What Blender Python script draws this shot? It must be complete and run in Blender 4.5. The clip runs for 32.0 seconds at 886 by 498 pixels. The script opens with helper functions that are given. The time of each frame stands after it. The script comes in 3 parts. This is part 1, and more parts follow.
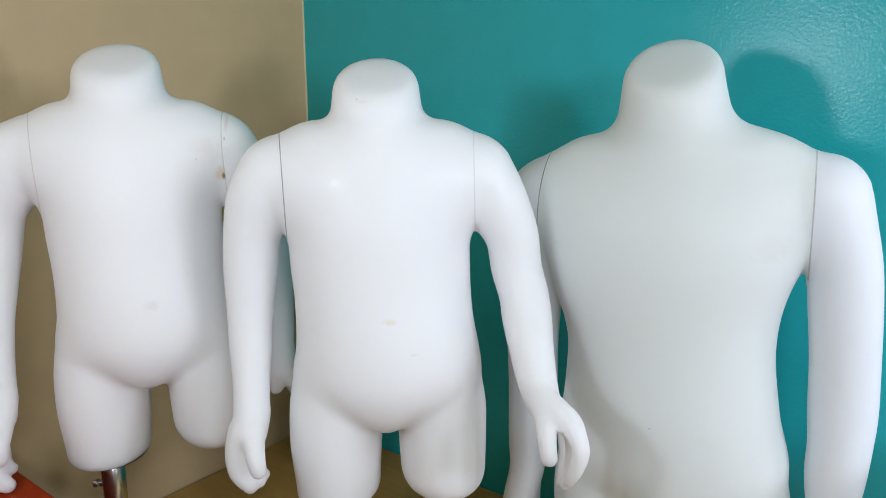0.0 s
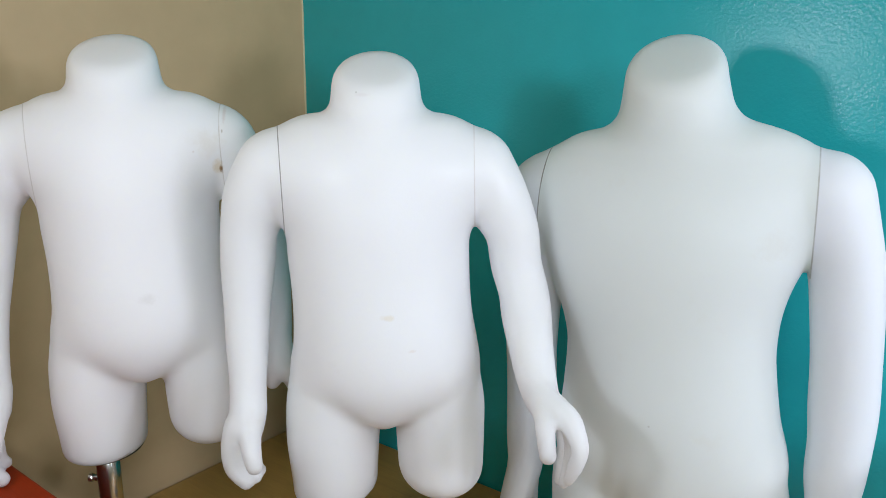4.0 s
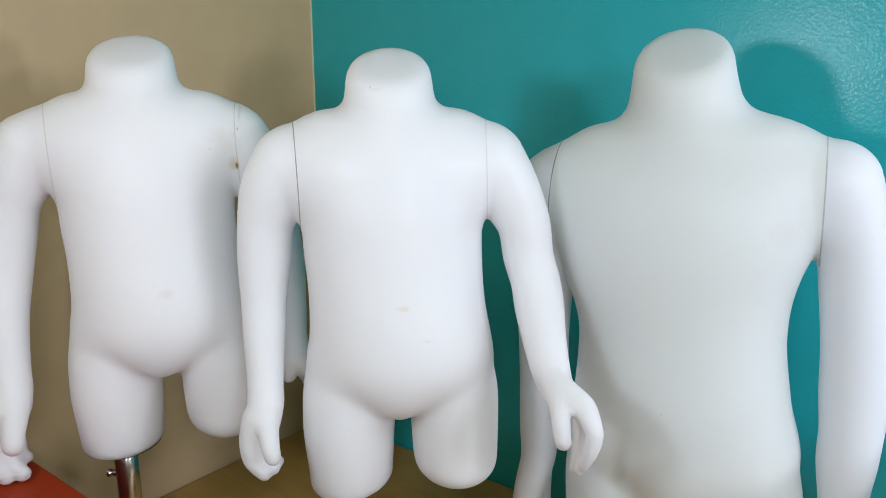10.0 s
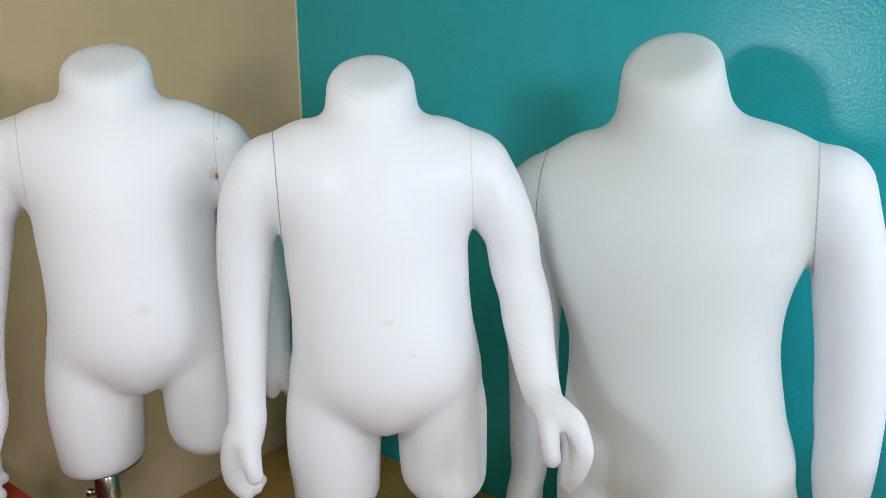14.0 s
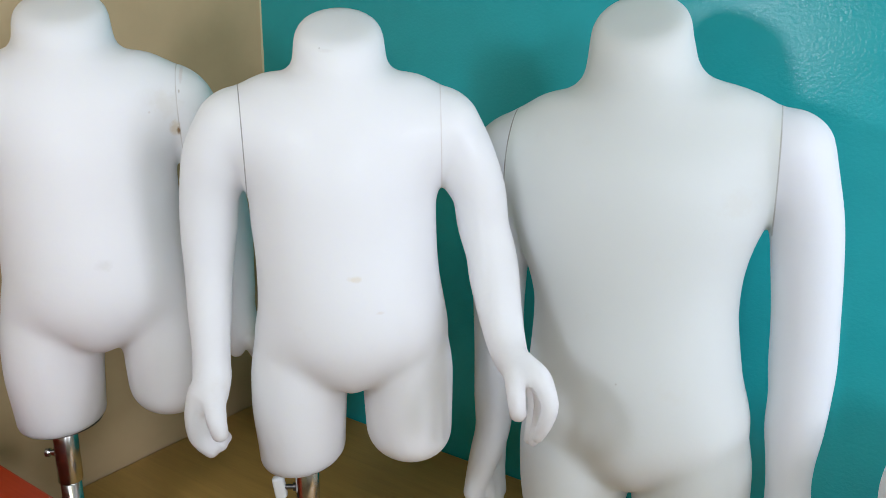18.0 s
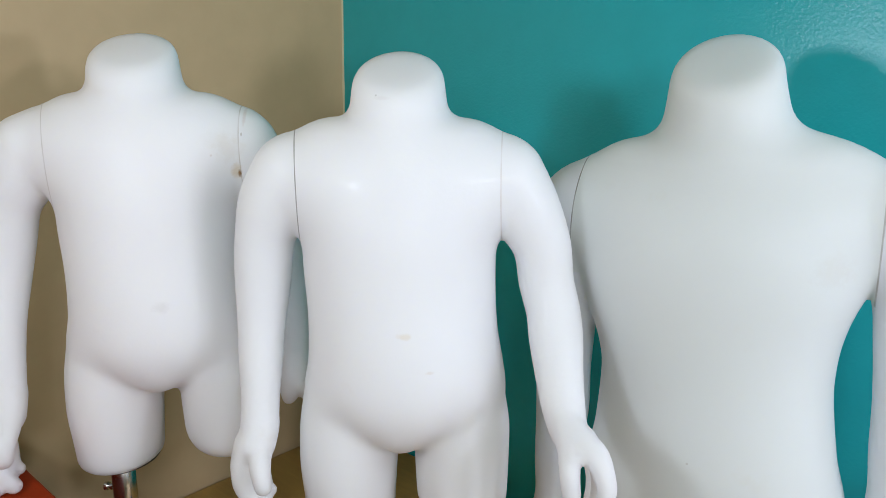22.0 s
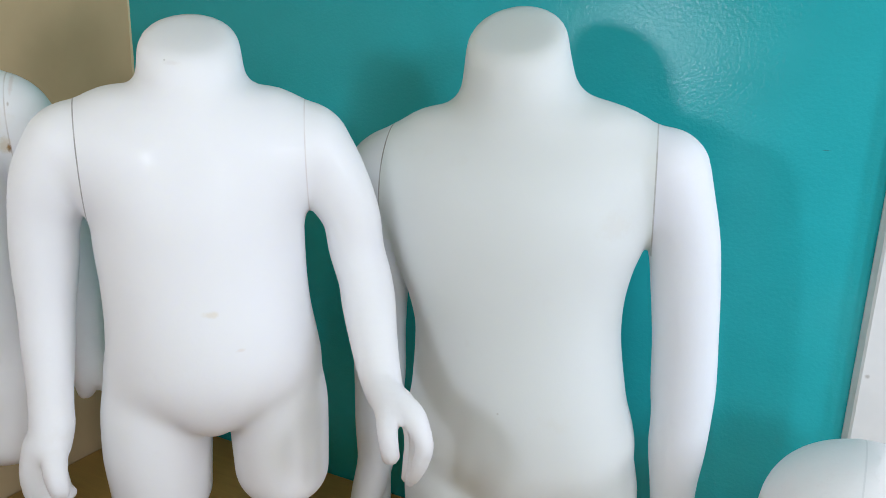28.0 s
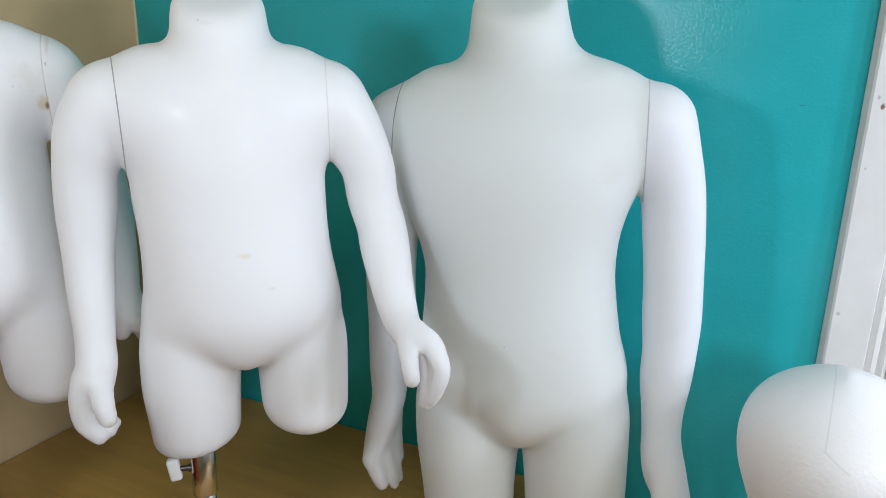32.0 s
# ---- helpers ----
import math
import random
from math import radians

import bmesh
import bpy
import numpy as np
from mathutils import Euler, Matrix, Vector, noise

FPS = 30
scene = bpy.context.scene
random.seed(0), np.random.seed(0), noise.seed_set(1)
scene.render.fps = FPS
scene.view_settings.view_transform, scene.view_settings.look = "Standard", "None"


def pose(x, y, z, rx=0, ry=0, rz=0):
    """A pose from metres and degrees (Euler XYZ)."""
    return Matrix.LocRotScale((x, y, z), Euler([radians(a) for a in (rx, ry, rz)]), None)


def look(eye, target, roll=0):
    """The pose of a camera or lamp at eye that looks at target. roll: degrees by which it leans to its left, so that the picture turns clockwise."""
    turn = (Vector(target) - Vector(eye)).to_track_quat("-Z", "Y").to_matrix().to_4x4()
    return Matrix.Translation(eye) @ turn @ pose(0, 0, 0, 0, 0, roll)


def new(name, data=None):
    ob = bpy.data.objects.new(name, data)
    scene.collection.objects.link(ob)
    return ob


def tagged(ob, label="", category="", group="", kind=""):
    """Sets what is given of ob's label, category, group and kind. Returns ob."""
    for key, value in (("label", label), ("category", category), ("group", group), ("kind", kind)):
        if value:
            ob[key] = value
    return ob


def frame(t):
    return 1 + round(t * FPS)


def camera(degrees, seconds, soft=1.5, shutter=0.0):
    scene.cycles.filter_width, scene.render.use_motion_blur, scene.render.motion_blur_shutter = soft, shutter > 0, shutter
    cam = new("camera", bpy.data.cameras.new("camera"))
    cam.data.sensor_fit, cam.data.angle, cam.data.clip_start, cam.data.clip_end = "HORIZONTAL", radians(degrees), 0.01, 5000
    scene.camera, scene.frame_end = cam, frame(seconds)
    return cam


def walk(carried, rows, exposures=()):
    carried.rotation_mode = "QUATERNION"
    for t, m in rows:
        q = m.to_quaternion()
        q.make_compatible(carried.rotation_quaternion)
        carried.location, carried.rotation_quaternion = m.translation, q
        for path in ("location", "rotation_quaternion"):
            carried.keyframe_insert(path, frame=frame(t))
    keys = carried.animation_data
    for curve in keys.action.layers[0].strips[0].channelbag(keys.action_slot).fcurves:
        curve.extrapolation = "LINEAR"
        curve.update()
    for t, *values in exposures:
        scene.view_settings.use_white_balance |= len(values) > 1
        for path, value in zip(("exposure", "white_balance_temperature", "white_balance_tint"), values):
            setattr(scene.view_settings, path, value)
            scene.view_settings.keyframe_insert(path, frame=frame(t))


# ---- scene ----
cam = camera(63.12, 32.0, soft=0.65)
# seconds, x, y, z, yaw, pitch, roll
PATH = [
    (0, -0.0024, -0.0070, 1.3869, -0.55, -12.56, 0.14),
    (0.5, 0.0005, -0.0078, 1.3849, -0.44, -13.52, -0.13),
    (1, 0.0007, -0.0100, 1.3855, -0.46, -13.96, -0.13),
    (1.5, 0.0010, -0.0100, 1.3853, -0.20, -14.00, -0.34),
    (2, -0.0004, -0.0086, 1.3837, -0.51, -13.70, -0.17),
    (2.5, 0.0017, -0.0064, 1.3849, -0.45, -13.40, -0.14),
    (3, 0.0018, -0.0009, 1.3860, -0.67, -13.29, -0.14),
    (3.5, -0.0007, -0.0002, 1.3875, -0.57, -12.99, 0.46),
    (5.5, -0.0070, -0.0042, 1.3782, -1.19, -13.09, 0.32),
    (6, -0.0088, -0.0051, 1.3779, -1.42, -13.70, -0.05),
    (6.5, -0.0123, -0.0085, 1.3794, -0.29, -13.10, 0.14),
    (7, -0.0116, -0.0043, 1.3779, 0.30, -12.66, -0.25),
    (7.5, -0.0085, -0.0011, 1.3797, 0.80, -12.85, -0.25),
    (8, -0.0089, -0.0061, 1.3804, -0.07, -12.71, 0.25),
    (8.5, -0.0085, -0.0094, 1.3776, -0.71, -12.53, 0.11),
    (9, -0.0052, -0.0121, 1.3769, -0.71, -12.36, -0.15),
    (9.5, -0.0058, -0.0133, 1.3751, -0.60, -12.36, -0.02),
    (10, -0.0119, -0.0141, 1.3742, -0.36, -12.35, -0.06),
    (10.5, -0.0129, -0.0130, 1.3703, 0.03, -12.13, -0.03),
    (11, -0.0074, -0.0079, 1.3759, 0.02, -12.43, -0.50),
    (11.5, -0.0068, -0.0004, 1.3783, -0.40, -12.36, -0.04),
    (12, -0.0047, 0.0042, 1.3779, -0.46, -12.21, -0.16),
    (12.5, -0.0041, 0.0057, 1.3760, -0.48, -12.16, -0.54),
    (13, -0.0035, 0.0048, 1.3776, -0.62, -12.16, -0.78),
    (13.5, -0.0038, 0.0045, 1.3775, -0.75, -12.06, -0.60),
    (15.5, 0.0004, -0.0019, 1.3740, -1.37, -11.96, -0.80),
    (16, 0.0061, -0.0014, 1.3742, -3.83, -11.89, 0.03),
    (16.5, -0.0054, 0.0028, 1.3701, -5.36, -11.83, -0.20),
    (17, -0.0045, 0.0027, 1.3624, -5.09, -13.23, -0.30),
    (17.5, -0.0132, -0.0013, 1.3639, -5.41, -14.51, 0.55),
    (18, -0.0103, 0.0021, 1.3663, -4.06, -14.40, 0.77),
    (18.5, -0.0015, 0.0244, 1.3884, -0.23, -14.14, 0.63),
    (19, 0.0073, 0.0425, 1.3947, 2.46, -13.21, 0.42),
    (19.5, 0.0055, 0.0553, 1.3926, 3.74, -13.10, 0.70),
    (20, 0.0196, 0.0485, 1.3931, 4.85, -13.14, 0.80),
    (20.5, 0.0180, 0.0413, 1.3953, 5.58, -13.32, 1.00),
    (21, 0.0207, 0.0414, 1.3906, 5.37, -13.04, 0.96),
    (21.5, 0.0230, 0.0471, 1.3915, 4.72, -13.24, 0.66),
    (22, 0.0208, 0.0439, 1.3881, 3.52, -12.97, 0.98),
    (22.5, 0.0117, 0.0454, 1.3925, 3.49, -12.83, 1.24),
    (23, -0.0045, 0.0533, 1.3956, 5.71, -12.41, 1.46),
    (23.5, -0.0076, 0.0561, 1.3934, 9.70, -12.27, 1.34),
    (24, 0.0050, 0.0533, 1.3895, 10.54, -12.25, 1.55),
    (24.5, 0.0097, 0.0504, 1.3884, 8.62, -12.82, 1.72),
    (26.5, -0.0025, 0.0364, 1.3820, 8.02, -13.13, 0.74),
    (27, 0.0241, 0.0403, 1.3753, 5.31, -12.68, 0.86),
    (27.5, 0.0369, 0.0399, 1.3826, -4.63, -13.15, 1.33),
    (28, 0.0282, 0.0424, 1.3805, -11.29, -14.42, 1.60),
    (28.5, 0.0228, 0.0413, 1.3768, -13.22, -14.98, 1.65),
    (29, 0.0272, 0.0389, 1.3727, -11.95, -14.84, 1.29),
    (29.5, 0.0193, 0.0326, 1.3761, -11.09, -15.03, 1.36),
    (30, 0.0187, 0.0169, 1.3805, -10.46, -15.19, 1.18),
    (30.5, 0.0120, -0.0047, 1.3762, -10.30, -14.74, 0.99),
    (31, 0.0047, -0.0155, 1.3751, -10.68, -15.37, 0.55),
    (31.5, -0.0045, -0.0187, 1.3700, -10.13, -16.07, 0.23),
    (32, -0.0093, -0.0112, 1.3678, -12.84, -16.30, 1.30),
]


def held(x, y, z, yaw, pitch, roll):
    """A camera pose from its place, its turn to the left, its tilt up and its lean."""
    return pose(x, y, z, 0, 0, yaw) @ pose(0, 0, 0, 90 + pitch) @ pose(0, 0, 0, 0, 0, roll)


walk(cam, [(t, held(*rest)) for t, *rest in PATH], exposures=[(0.0, -0.41), (32.0, -0.41)])

# ---- light ----
TABLE = 0.75
CORNER = Vector((-0.233, 1.302, 0.0))
ALONG_TAN = Vector((-0.6115, -0.7912, 0.0))     # from the corner along the tan wall
ALONG_TEAL = Vector((0.7912, -0.6115, 0.0))     # from the corner along the teal wall
ROOM_L, ROOM_W, ROOM_H = 3.2, 3.4, 2.5


def spot(a, b, z=0.0):
    """A place in the room: metres along the tan wall, metres along the teal wall, height."""
    return CORNER + ALONG_TAN * a + ALONG_TEAL * b + Vector((0, 0, z))


world = bpy.data.worlds.new("outside")
scene.world = world
world.use_nodes = True
world.node_tree.nodes["Background"].inputs[0].default_value = (0.62, 0.75, 0.9, 1)
world.node_tree.nodes["Background"].inputs[1].default_value = 0.5


def lamp(name, eye, target, size, watts, colour, shape="DISK", size_y=0.1):
    data = bpy.data.lights.new(name, "AREA")
    data.shape, data.size, data.energy, data.color = shape, size, watts, colour
    if shape == "RECTANGLE":
        data.size_y = size_y
    ob = new(name, data)
    ob.matrix_world = look(eye, target)
    return ob


lamp("photo_lamp", (-0.385, 0.115, 1.445), (0.1, 0.75, 1.15), 0.075, 1.95, (0.90, 1.0, 1.13))
lamp("photo_lamp", (1.06, -0.18, 1.39), (-0.1, 0.75, 1.0), 0.11, 4.5, (0.89, 0.98, 1.16))
lamp("photo_lamp", (0.81, -0.25, 1.57), (-0.1, 0.75, 1.0), 0.11, 3.9, (0.94, 0.98, 1.13))
# frontal fill lamp, added; its place follows the foam head's shadow on the wall
lamp("front_fill", (0.36, -0.92, 1.62), (0.2, 0.75, 1.05), 0.28, 7.4, (0.90, 1.0, 1.13))
# unseen lamp overhead, added to give a warm ambient
lamp("ambient_fill", spot(1.7, 1.5, ROOM_H - 0.06), spot(1.2, 1.2, 0), 0.6, 7.8, (0.98, 0.98, 0.72))
# fill lamp added in the unseen window opening, in place of daylight
lamp("window_fill", spot(-0.02, 1.63, 1.48), spot(1.0, 1.63, 1.48), 0.82, 5.0, (0.88, 0.97, 1.15), "RECTANGLE", 1.1)


# ---- materials ----
def material(name, base, rough=0.5, metal=0.0, spec=0.5):
    m = bpy.data.materials.new(name)
    m.use_nodes = True
    b = m.node_tree.nodes["Principled BSDF"]
    b.inputs["Base Color"].default_value = (*base, 1)
    b.inputs["Roughness"].default_value = rough
    b.inputs["Metallic"].default_value = metal
    b.inputs["Specular IOR Level"].default_value = spec
    return m, m.node_tree, b


def coords(nt, scale=(1, 1, 1)):
    tc, mp = nt.nodes.new("ShaderNodeTexCoord"), nt.nodes.new("ShaderNodeMapping")
    nt.links.new(tc.outputs["Object"], mp.inputs["Vector"])
    mp.inputs["Scale"].default_value = scale
    return mp.outputs["Vector"]


def noise_tex(nt, vec, scale, detail=4.0, rough=0.55):
    n = nt.nodes.new("ShaderNodeTexNoise")
    n.inputs["Scale"].default_value, n.inputs["Detail"].default_value, n.inputs["Roughness"].default_value = scale, detail, rough
    nt.links.new(vec, n.inputs["Vector"])
    return n.outputs["Fac"]


def ramp(nt, fac, stops):
    r = nt.nodes.new("ShaderNodeValToRGB")
    while len(r.color_ramp.elements) < len(stops):
        r.color_ramp.elements.new(0.5)
    for el, (p, c) in zip(r.color_ramp.elements, stops):
        el.position, el.color = p, (*c, 1)
    nt.links.new(fac, r.inputs["Fac"])
    return r.outputs["Color"]


def mixed(nt, fac, a, b, how="MIX"):
    m = nt.nodes.new("ShaderNodeMix")
    m.data_type, m.blend_type = "RGBA", how
    for k, v in ((0, fac), (6, a), (7, b)):
        if isinstance(v, (int, float)):
            m.inputs[k].default_value = v
        elif isinstance(v, tuple):
            m.inputs[k].default_value = (*v, 1)
        else:
            nt.links.new(v, m.inputs[k])
    return m.outputs[2]


def bump(nt, b, height, strength, distance):
    n = nt.nodes.new("ShaderNodeBump")
    n.inputs["Strength"].default_value, n.inputs["Distance"].default_value = strength, distance
    nt.links.new(height, n.inputs["Height"])
    nt.links.new(n.outputs["Normal"], b.inputs["Normal"])
    return n


def spread(nt, fac, low, high):
    m = nt.nodes.new("ShaderNodeMapRange")
    m.inputs["To Min"].default_value, m.inputs["To Max"].default_value = low, high
    nt.links.new(fac, m.inputs["Value"])
    return m.outputs["Result"]


def tint(c, k):
    return tuple(v * k for v in c)


def paint(name, base, rough, peel, peel_scale, marks=(), spec=0.33):
    """Rolled wall paint: faint patches, orange-peel relief."""
    m, nt, b = material(name, base, rough, spec=spec)
    v = coords(nt)
    big, mid = noise_tex(nt, v, 2.2, 3), noise_tex(nt, v, 23, 4)
    col = ramp(nt, big, [(0.3, tint(base, 0.93)), (0.7, tint(base, 1.06))])
    col = mixed(nt, 0.35, col, ramp(nt, mid, [(0.35, tint(base, 0.93)), (0.65, tint(base, 1.05))]))
    for x, z, rx, rz, depth, dark in marks:
        col = mixed(nt, calc(nt, "MULTIPLY", ragged(nt, v, x, z, rx, rz), depth), col, dark)
    nt.links.new(col, b.inputs["Base Color"])
    nt.links.new(spread(nt, mid, rough - 0.05, rough + 0.06), b.inputs["Roughness"])
    bump(nt, b, noise_tex(nt, v, peel_scale, 3, 0.5), peel, 0.0016)
    return m


def calc(nt, how, a, b=None):
    """One step of arithmetic on a socket or a number."""
    n = nt.nodes.new("ShaderNodeMath")
    n.operation = how
    for k, val in ((0, a), (1, b)):
        if isinstance(val, (int, float)):
            n.inputs[k].default_value = val
        elif val is not None:
            nt.links.new(val, n.inputs[k])
    return n.outputs[0]


def ragged(nt, v, x, z, rx, rz, rough_edge=0.6):
    """A mark with a frayed edge on the front, round one place: 1 in its middle, 0 outside."""
    sep = nt.nodes.new("ShaderNodeSeparateXYZ")
    nt.links.new(v, sep.inputs[0])
    dx = calc(nt, "DIVIDE", calc(nt, "SUBTRACT", sep.outputs["X"], x), rx)
    dz = calc(nt, "DIVIDE", calc(nt, "SUBTRACT", sep.outputs["Z"], z), rz)
    far = calc(nt, "SQRT", calc(nt, "ADD", calc(nt, "MULTIPLY", dx, dx), calc(nt, "MULTIPLY", dz, dz)))
    frayed = calc(nt, "ADD", far, calc(nt, "MULTIPLY", calc(nt, "SUBTRACT", noise_tex(nt, v, 170, 4, 0.65), 0.5), 2.4 * rough_edge))
    front = calc(nt, "LESS_THAN", sep.outputs["Y"], 0.01)
    n = nt.nodes.new("ShaderNodeMapRange")
    n.inputs["From Min"].default_value, n.inputs["From Max"].default_value = 1.0, 0.35
    nt.links.new(frayed, n.inputs["Value"])
    return calc(nt, "MULTIPLY", n.outputs["Result"], front)


def joint_line(nt, sep, x0, lean, turn):
    """Where a joint face lies across the body at each height and depth."""
    line = calc(nt, "ADD", calc(nt, "MULTIPLY", calc(nt, "SUBTRACT", sep.outputs["Z"], 0.554), lean), x0)
    return calc(nt, "ADD", line, calc(nt, "MULTIPLY", sep.outputs["Y"], turn))


def joint_dark(nt, v, x0, lean, low, width, turn):
    """The dark line of a joint that runs up the body: 1 on the line."""
    sep = nt.nodes.new("ShaderNodeSeparateXYZ")
    nt.links.new(v, sep.inputs[0])
    line = joint_line(nt, sep, x0, lean, turn)
    off = calc(nt, "ABSOLUTE", calc(nt, "SUBTRACT", sep.outputs["X"], line))
    n = nt.nodes.new("ShaderNodeMapRange")
    n.inputs["From Min"].default_value, n.inputs["From Max"].default_value = width, width * 0.4
    nt.links.new(off, n.inputs["Value"])
    patchy = ramp(nt, noise_tex(nt, v, 60, 3), [(0.3, (0.55, 0.55, 0.55)), (0.6, (1, 1, 1))])
    return calc(nt, "MULTIPLY", calc(nt, "MULTIPLY", n.outputs["Result"], calc(nt, "GREATER_THAN", sep.outputs["Z"], low)), patchy)


def plastic(name, base, rough, stain=(0.6, 0.5, 0.3), amount=0.12, joints=(), marks=(), limb_base=None, coat=0.0):
    """Moulded plastic, a little yellowed in patches, with dark joint lines, marks of use and navel specks."""
    m, nt, b = material(name, base, rough, spec=0.26)
    v = coords(nt)
    col = ramp(nt, noise_tex(nt, v, 5, 3), [(0.35, tint(base, 0.97)), (0.65, base)])
    dirt = ramp(nt, noise_tex(nt, v, 17, 5, 0.65), [(0.62, (0, 0, 0)), (0.8, (amount,) * 3)])
    col = mixed(nt, dirt, col, stain)
    if limb_base:
        sep = nt.nodes.new("ShaderNodeSeparateXYZ")
        nt.links.new(v, sep.inputs[0])
        for x0, lean, low, *_, turn in joints:
            line = joint_line(nt, sep, x0, lean, turn)
            outside = calc(nt, "GREATER_THAN" if x0 > 0 else "LESS_THAN", sep.outputs["X"], line)
            col = mixed(nt, calc(nt, "MULTIPLY", outside, calc(nt, "GREATER_THAN", sep.outputs["Z"], low)), col, limb_base)
    for x0, lean, low, width, depth, dark, turn in joints:
        col = mixed(nt, calc(nt, "MULTIPLY", joint_dark(nt, v, x0, lean, low, width, turn), depth), col, dark)
    for x, z, rx, rz, depth, dark in marks:
        col = mixed(nt, calc(nt, "MULTIPLY", ragged(nt, v, x, z, rx, rz), depth), col, dark)
    nt.links.new(col, b.inputs["Base Color"])
    nt.links.new(spread(nt, noise_tex(nt, v, 40, 3), rough - 0.06, rough + 0.08), b.inputs["Roughness"])
    height = noise_tex(nt, v, 260, 2)
    for x0, lean, low, width, depth, dark, turn in joints:
        height = calc(nt, "SUBTRACT", height, calc(nt, "MULTIPLY", joint_dark(nt, v, x0, lean, low, width * 1.3, turn), 4.0 * depth))
    bump(nt, b, height, 0.12, 0.0006)
    b.inputs["Coat Weight"].default_value, b.inputs["Coat Roughness"].default_value = coat, 0.10
    b.inputs["Subsurface Weight"].default_value = 0.9
    b.inputs["Subsurface Radius"].default_value = (0.050, 0.050, 0.047)
    b.inputs["Subsurface Scale"].default_value = 1.0
    return m


def wood(name, light, dark, rough, along=(1, 14, 14), scale=5.0, spec=0.5):
    m, nt, b = material(name, light, rough, spec=spec)
    v = coords(nt, along)
    fac = noise_tex(nt, v, scale, 6, 0.6)
    fine = noise_tex(nt, coords(nt, (along[0] * 2, along[1] * 5, along[2] * 5)), scale * 3, 3)
    col = mixed(nt, 0.3, ramp(nt, fac, [(0.3, dark), (0.68, light)]), ramp(nt, fine, [(0.35, dark), (0.6, light)]))
    nt.links.new(col, b.inputs["Base Color"])
    nt.links.new(spread(nt, fac, rough - 0.06, rough + 0.08), b.inputs["Roughness"])
    bump(nt, b, fine, 0.12, 0.0006)
    return m


M_TEAL = paint("teal_wall_paint", (0.022, 0.455, 0.505), 0.24, 0.30, 250, marks=((0.9957, 1.3050, 0.0055, 0.0007, 0.5, (0.05, 0.07, 0.05)),), spec=0.48)
M_TAN = paint("tan_wall_paint", (0.655, 0.46, 0.26), 0.5, 0.07, 420)
M_CEIL = paint("ceiling_paint", (0.75, 0.74, 0.7), 0.7, 0.2, 150)
# for the unseen walls only: cream, so that their bounce light is warm
M_CREAM = paint("cream_wall_paint", (0.62, 0.54, 0.36), 0.6, 0.1, 300)
M_BEAD = paint("corner_filler", (0.66, 0.60, 0.38), 0.6, 0.1, 300)
CHIP = (0.42, 0.38, 0.34)
M_TRIM = paint("white_trim_paint", (0.86, 0.86, 0.865), 0.35, 0.3, 60, marks=(
    (1.0710, 1.309, 0.0022, 0.0045, 0.9, (0.22, 0.07, 0.04)), (1.0665, 1.318, 0.0018, 0.003, 0.6, CHIP), (1.0660, 1.076, 0.0026, 0.0030, 0.6, CHIP), (1.0660, 1.243, 0.0016, 0.0020, 0.5, CHIP),
    (1.0985, 1.205, 0.0014, 0.0030, 0.5, CHIP), (1.0670, 1.385, 0.0016, 0.0035, 0.5, CHIP)))
# the first colour serves dark joint lines and a speck of dust
GREY_BROWN, RUST, BROWN = (0.16, 0.14, 0.12), (0.16, 0.06, 0.015), (0.30, 0.19, 0.10)
M_WHITE_A = plastic("scuffed_white_plastic", (0.865, 0.845, 0.85), 0.46, joints=(
    (-0.0890, -0.03, 0.50, 0.0007, 0.42, (0.42, 0.37, 0.33), -0.26), (0.0930, -0.03, 0.50, 0.0007, 0.38, (0.36, 0.26, 0.18), 0.0)), marks=(
    (0.0925, 0.536, 0.0022, 0.0040, 0.95, RUST), (0.0895, 0.538, 0.0060, 0.0080, 0.40, (0.60, 0.42, 0.18)), (0.0950, 0.572, 0.0010, 0.0022, 0.45, BROWN),
    (0.0965, 0.588, 0.0020, 0.0100, 0.28, (0.62, 0.42, 0.36)), (0.0690, 0.5535, 0.0014, 0.0014, 0.25, (0.50, 0.34, 0.24)), (0.0840, 0.560, 0.0150, 0.0150, 0.12, (0.64, 0.52, 0.36)), (0.0760, 0.566, 0.0200, 0.0110, 0.08, (0.62, 0.52, 0.38)),
    (0.0240, 0.417, 0.0090, 0.0070, 0.14, (0.45, 0.40, 0.36))))
M_WHITE_B = plastic("white_plastic", (0.85, 0.845, 0.855), 0.45, joints=(
    (-0.0900, -0.03, 0.50, 0.0007, 0.75, GREY_BROWN, -0.21), (0.088, -0.03, 0.50, 0.0007, 0.38, (0.52, 0.42, 0.38), 0.05)), marks=(
    (0.0120, 0.4385, 0.0070, 0.0036, 0.24, (0.66, 0.50, 0.22)), (0.0330, 0.409, 0.0040, 0.0018, 0.2, (0.62, 0.46, 0.3)),
    (-0.0105, 0.6255, 0.0070, 0.0022, 0.09, (0.45, 0.30, 0.24)), (-0.0160, 0.6275, 0.0008, 0.0008, 0.3, GREY_BROWN)), coat=0.03)
BRIGHT = (0.75, 0.765, 0.80)
M_WHITE = plastic("bright_white_plastic", BRIGHT, 0.42)
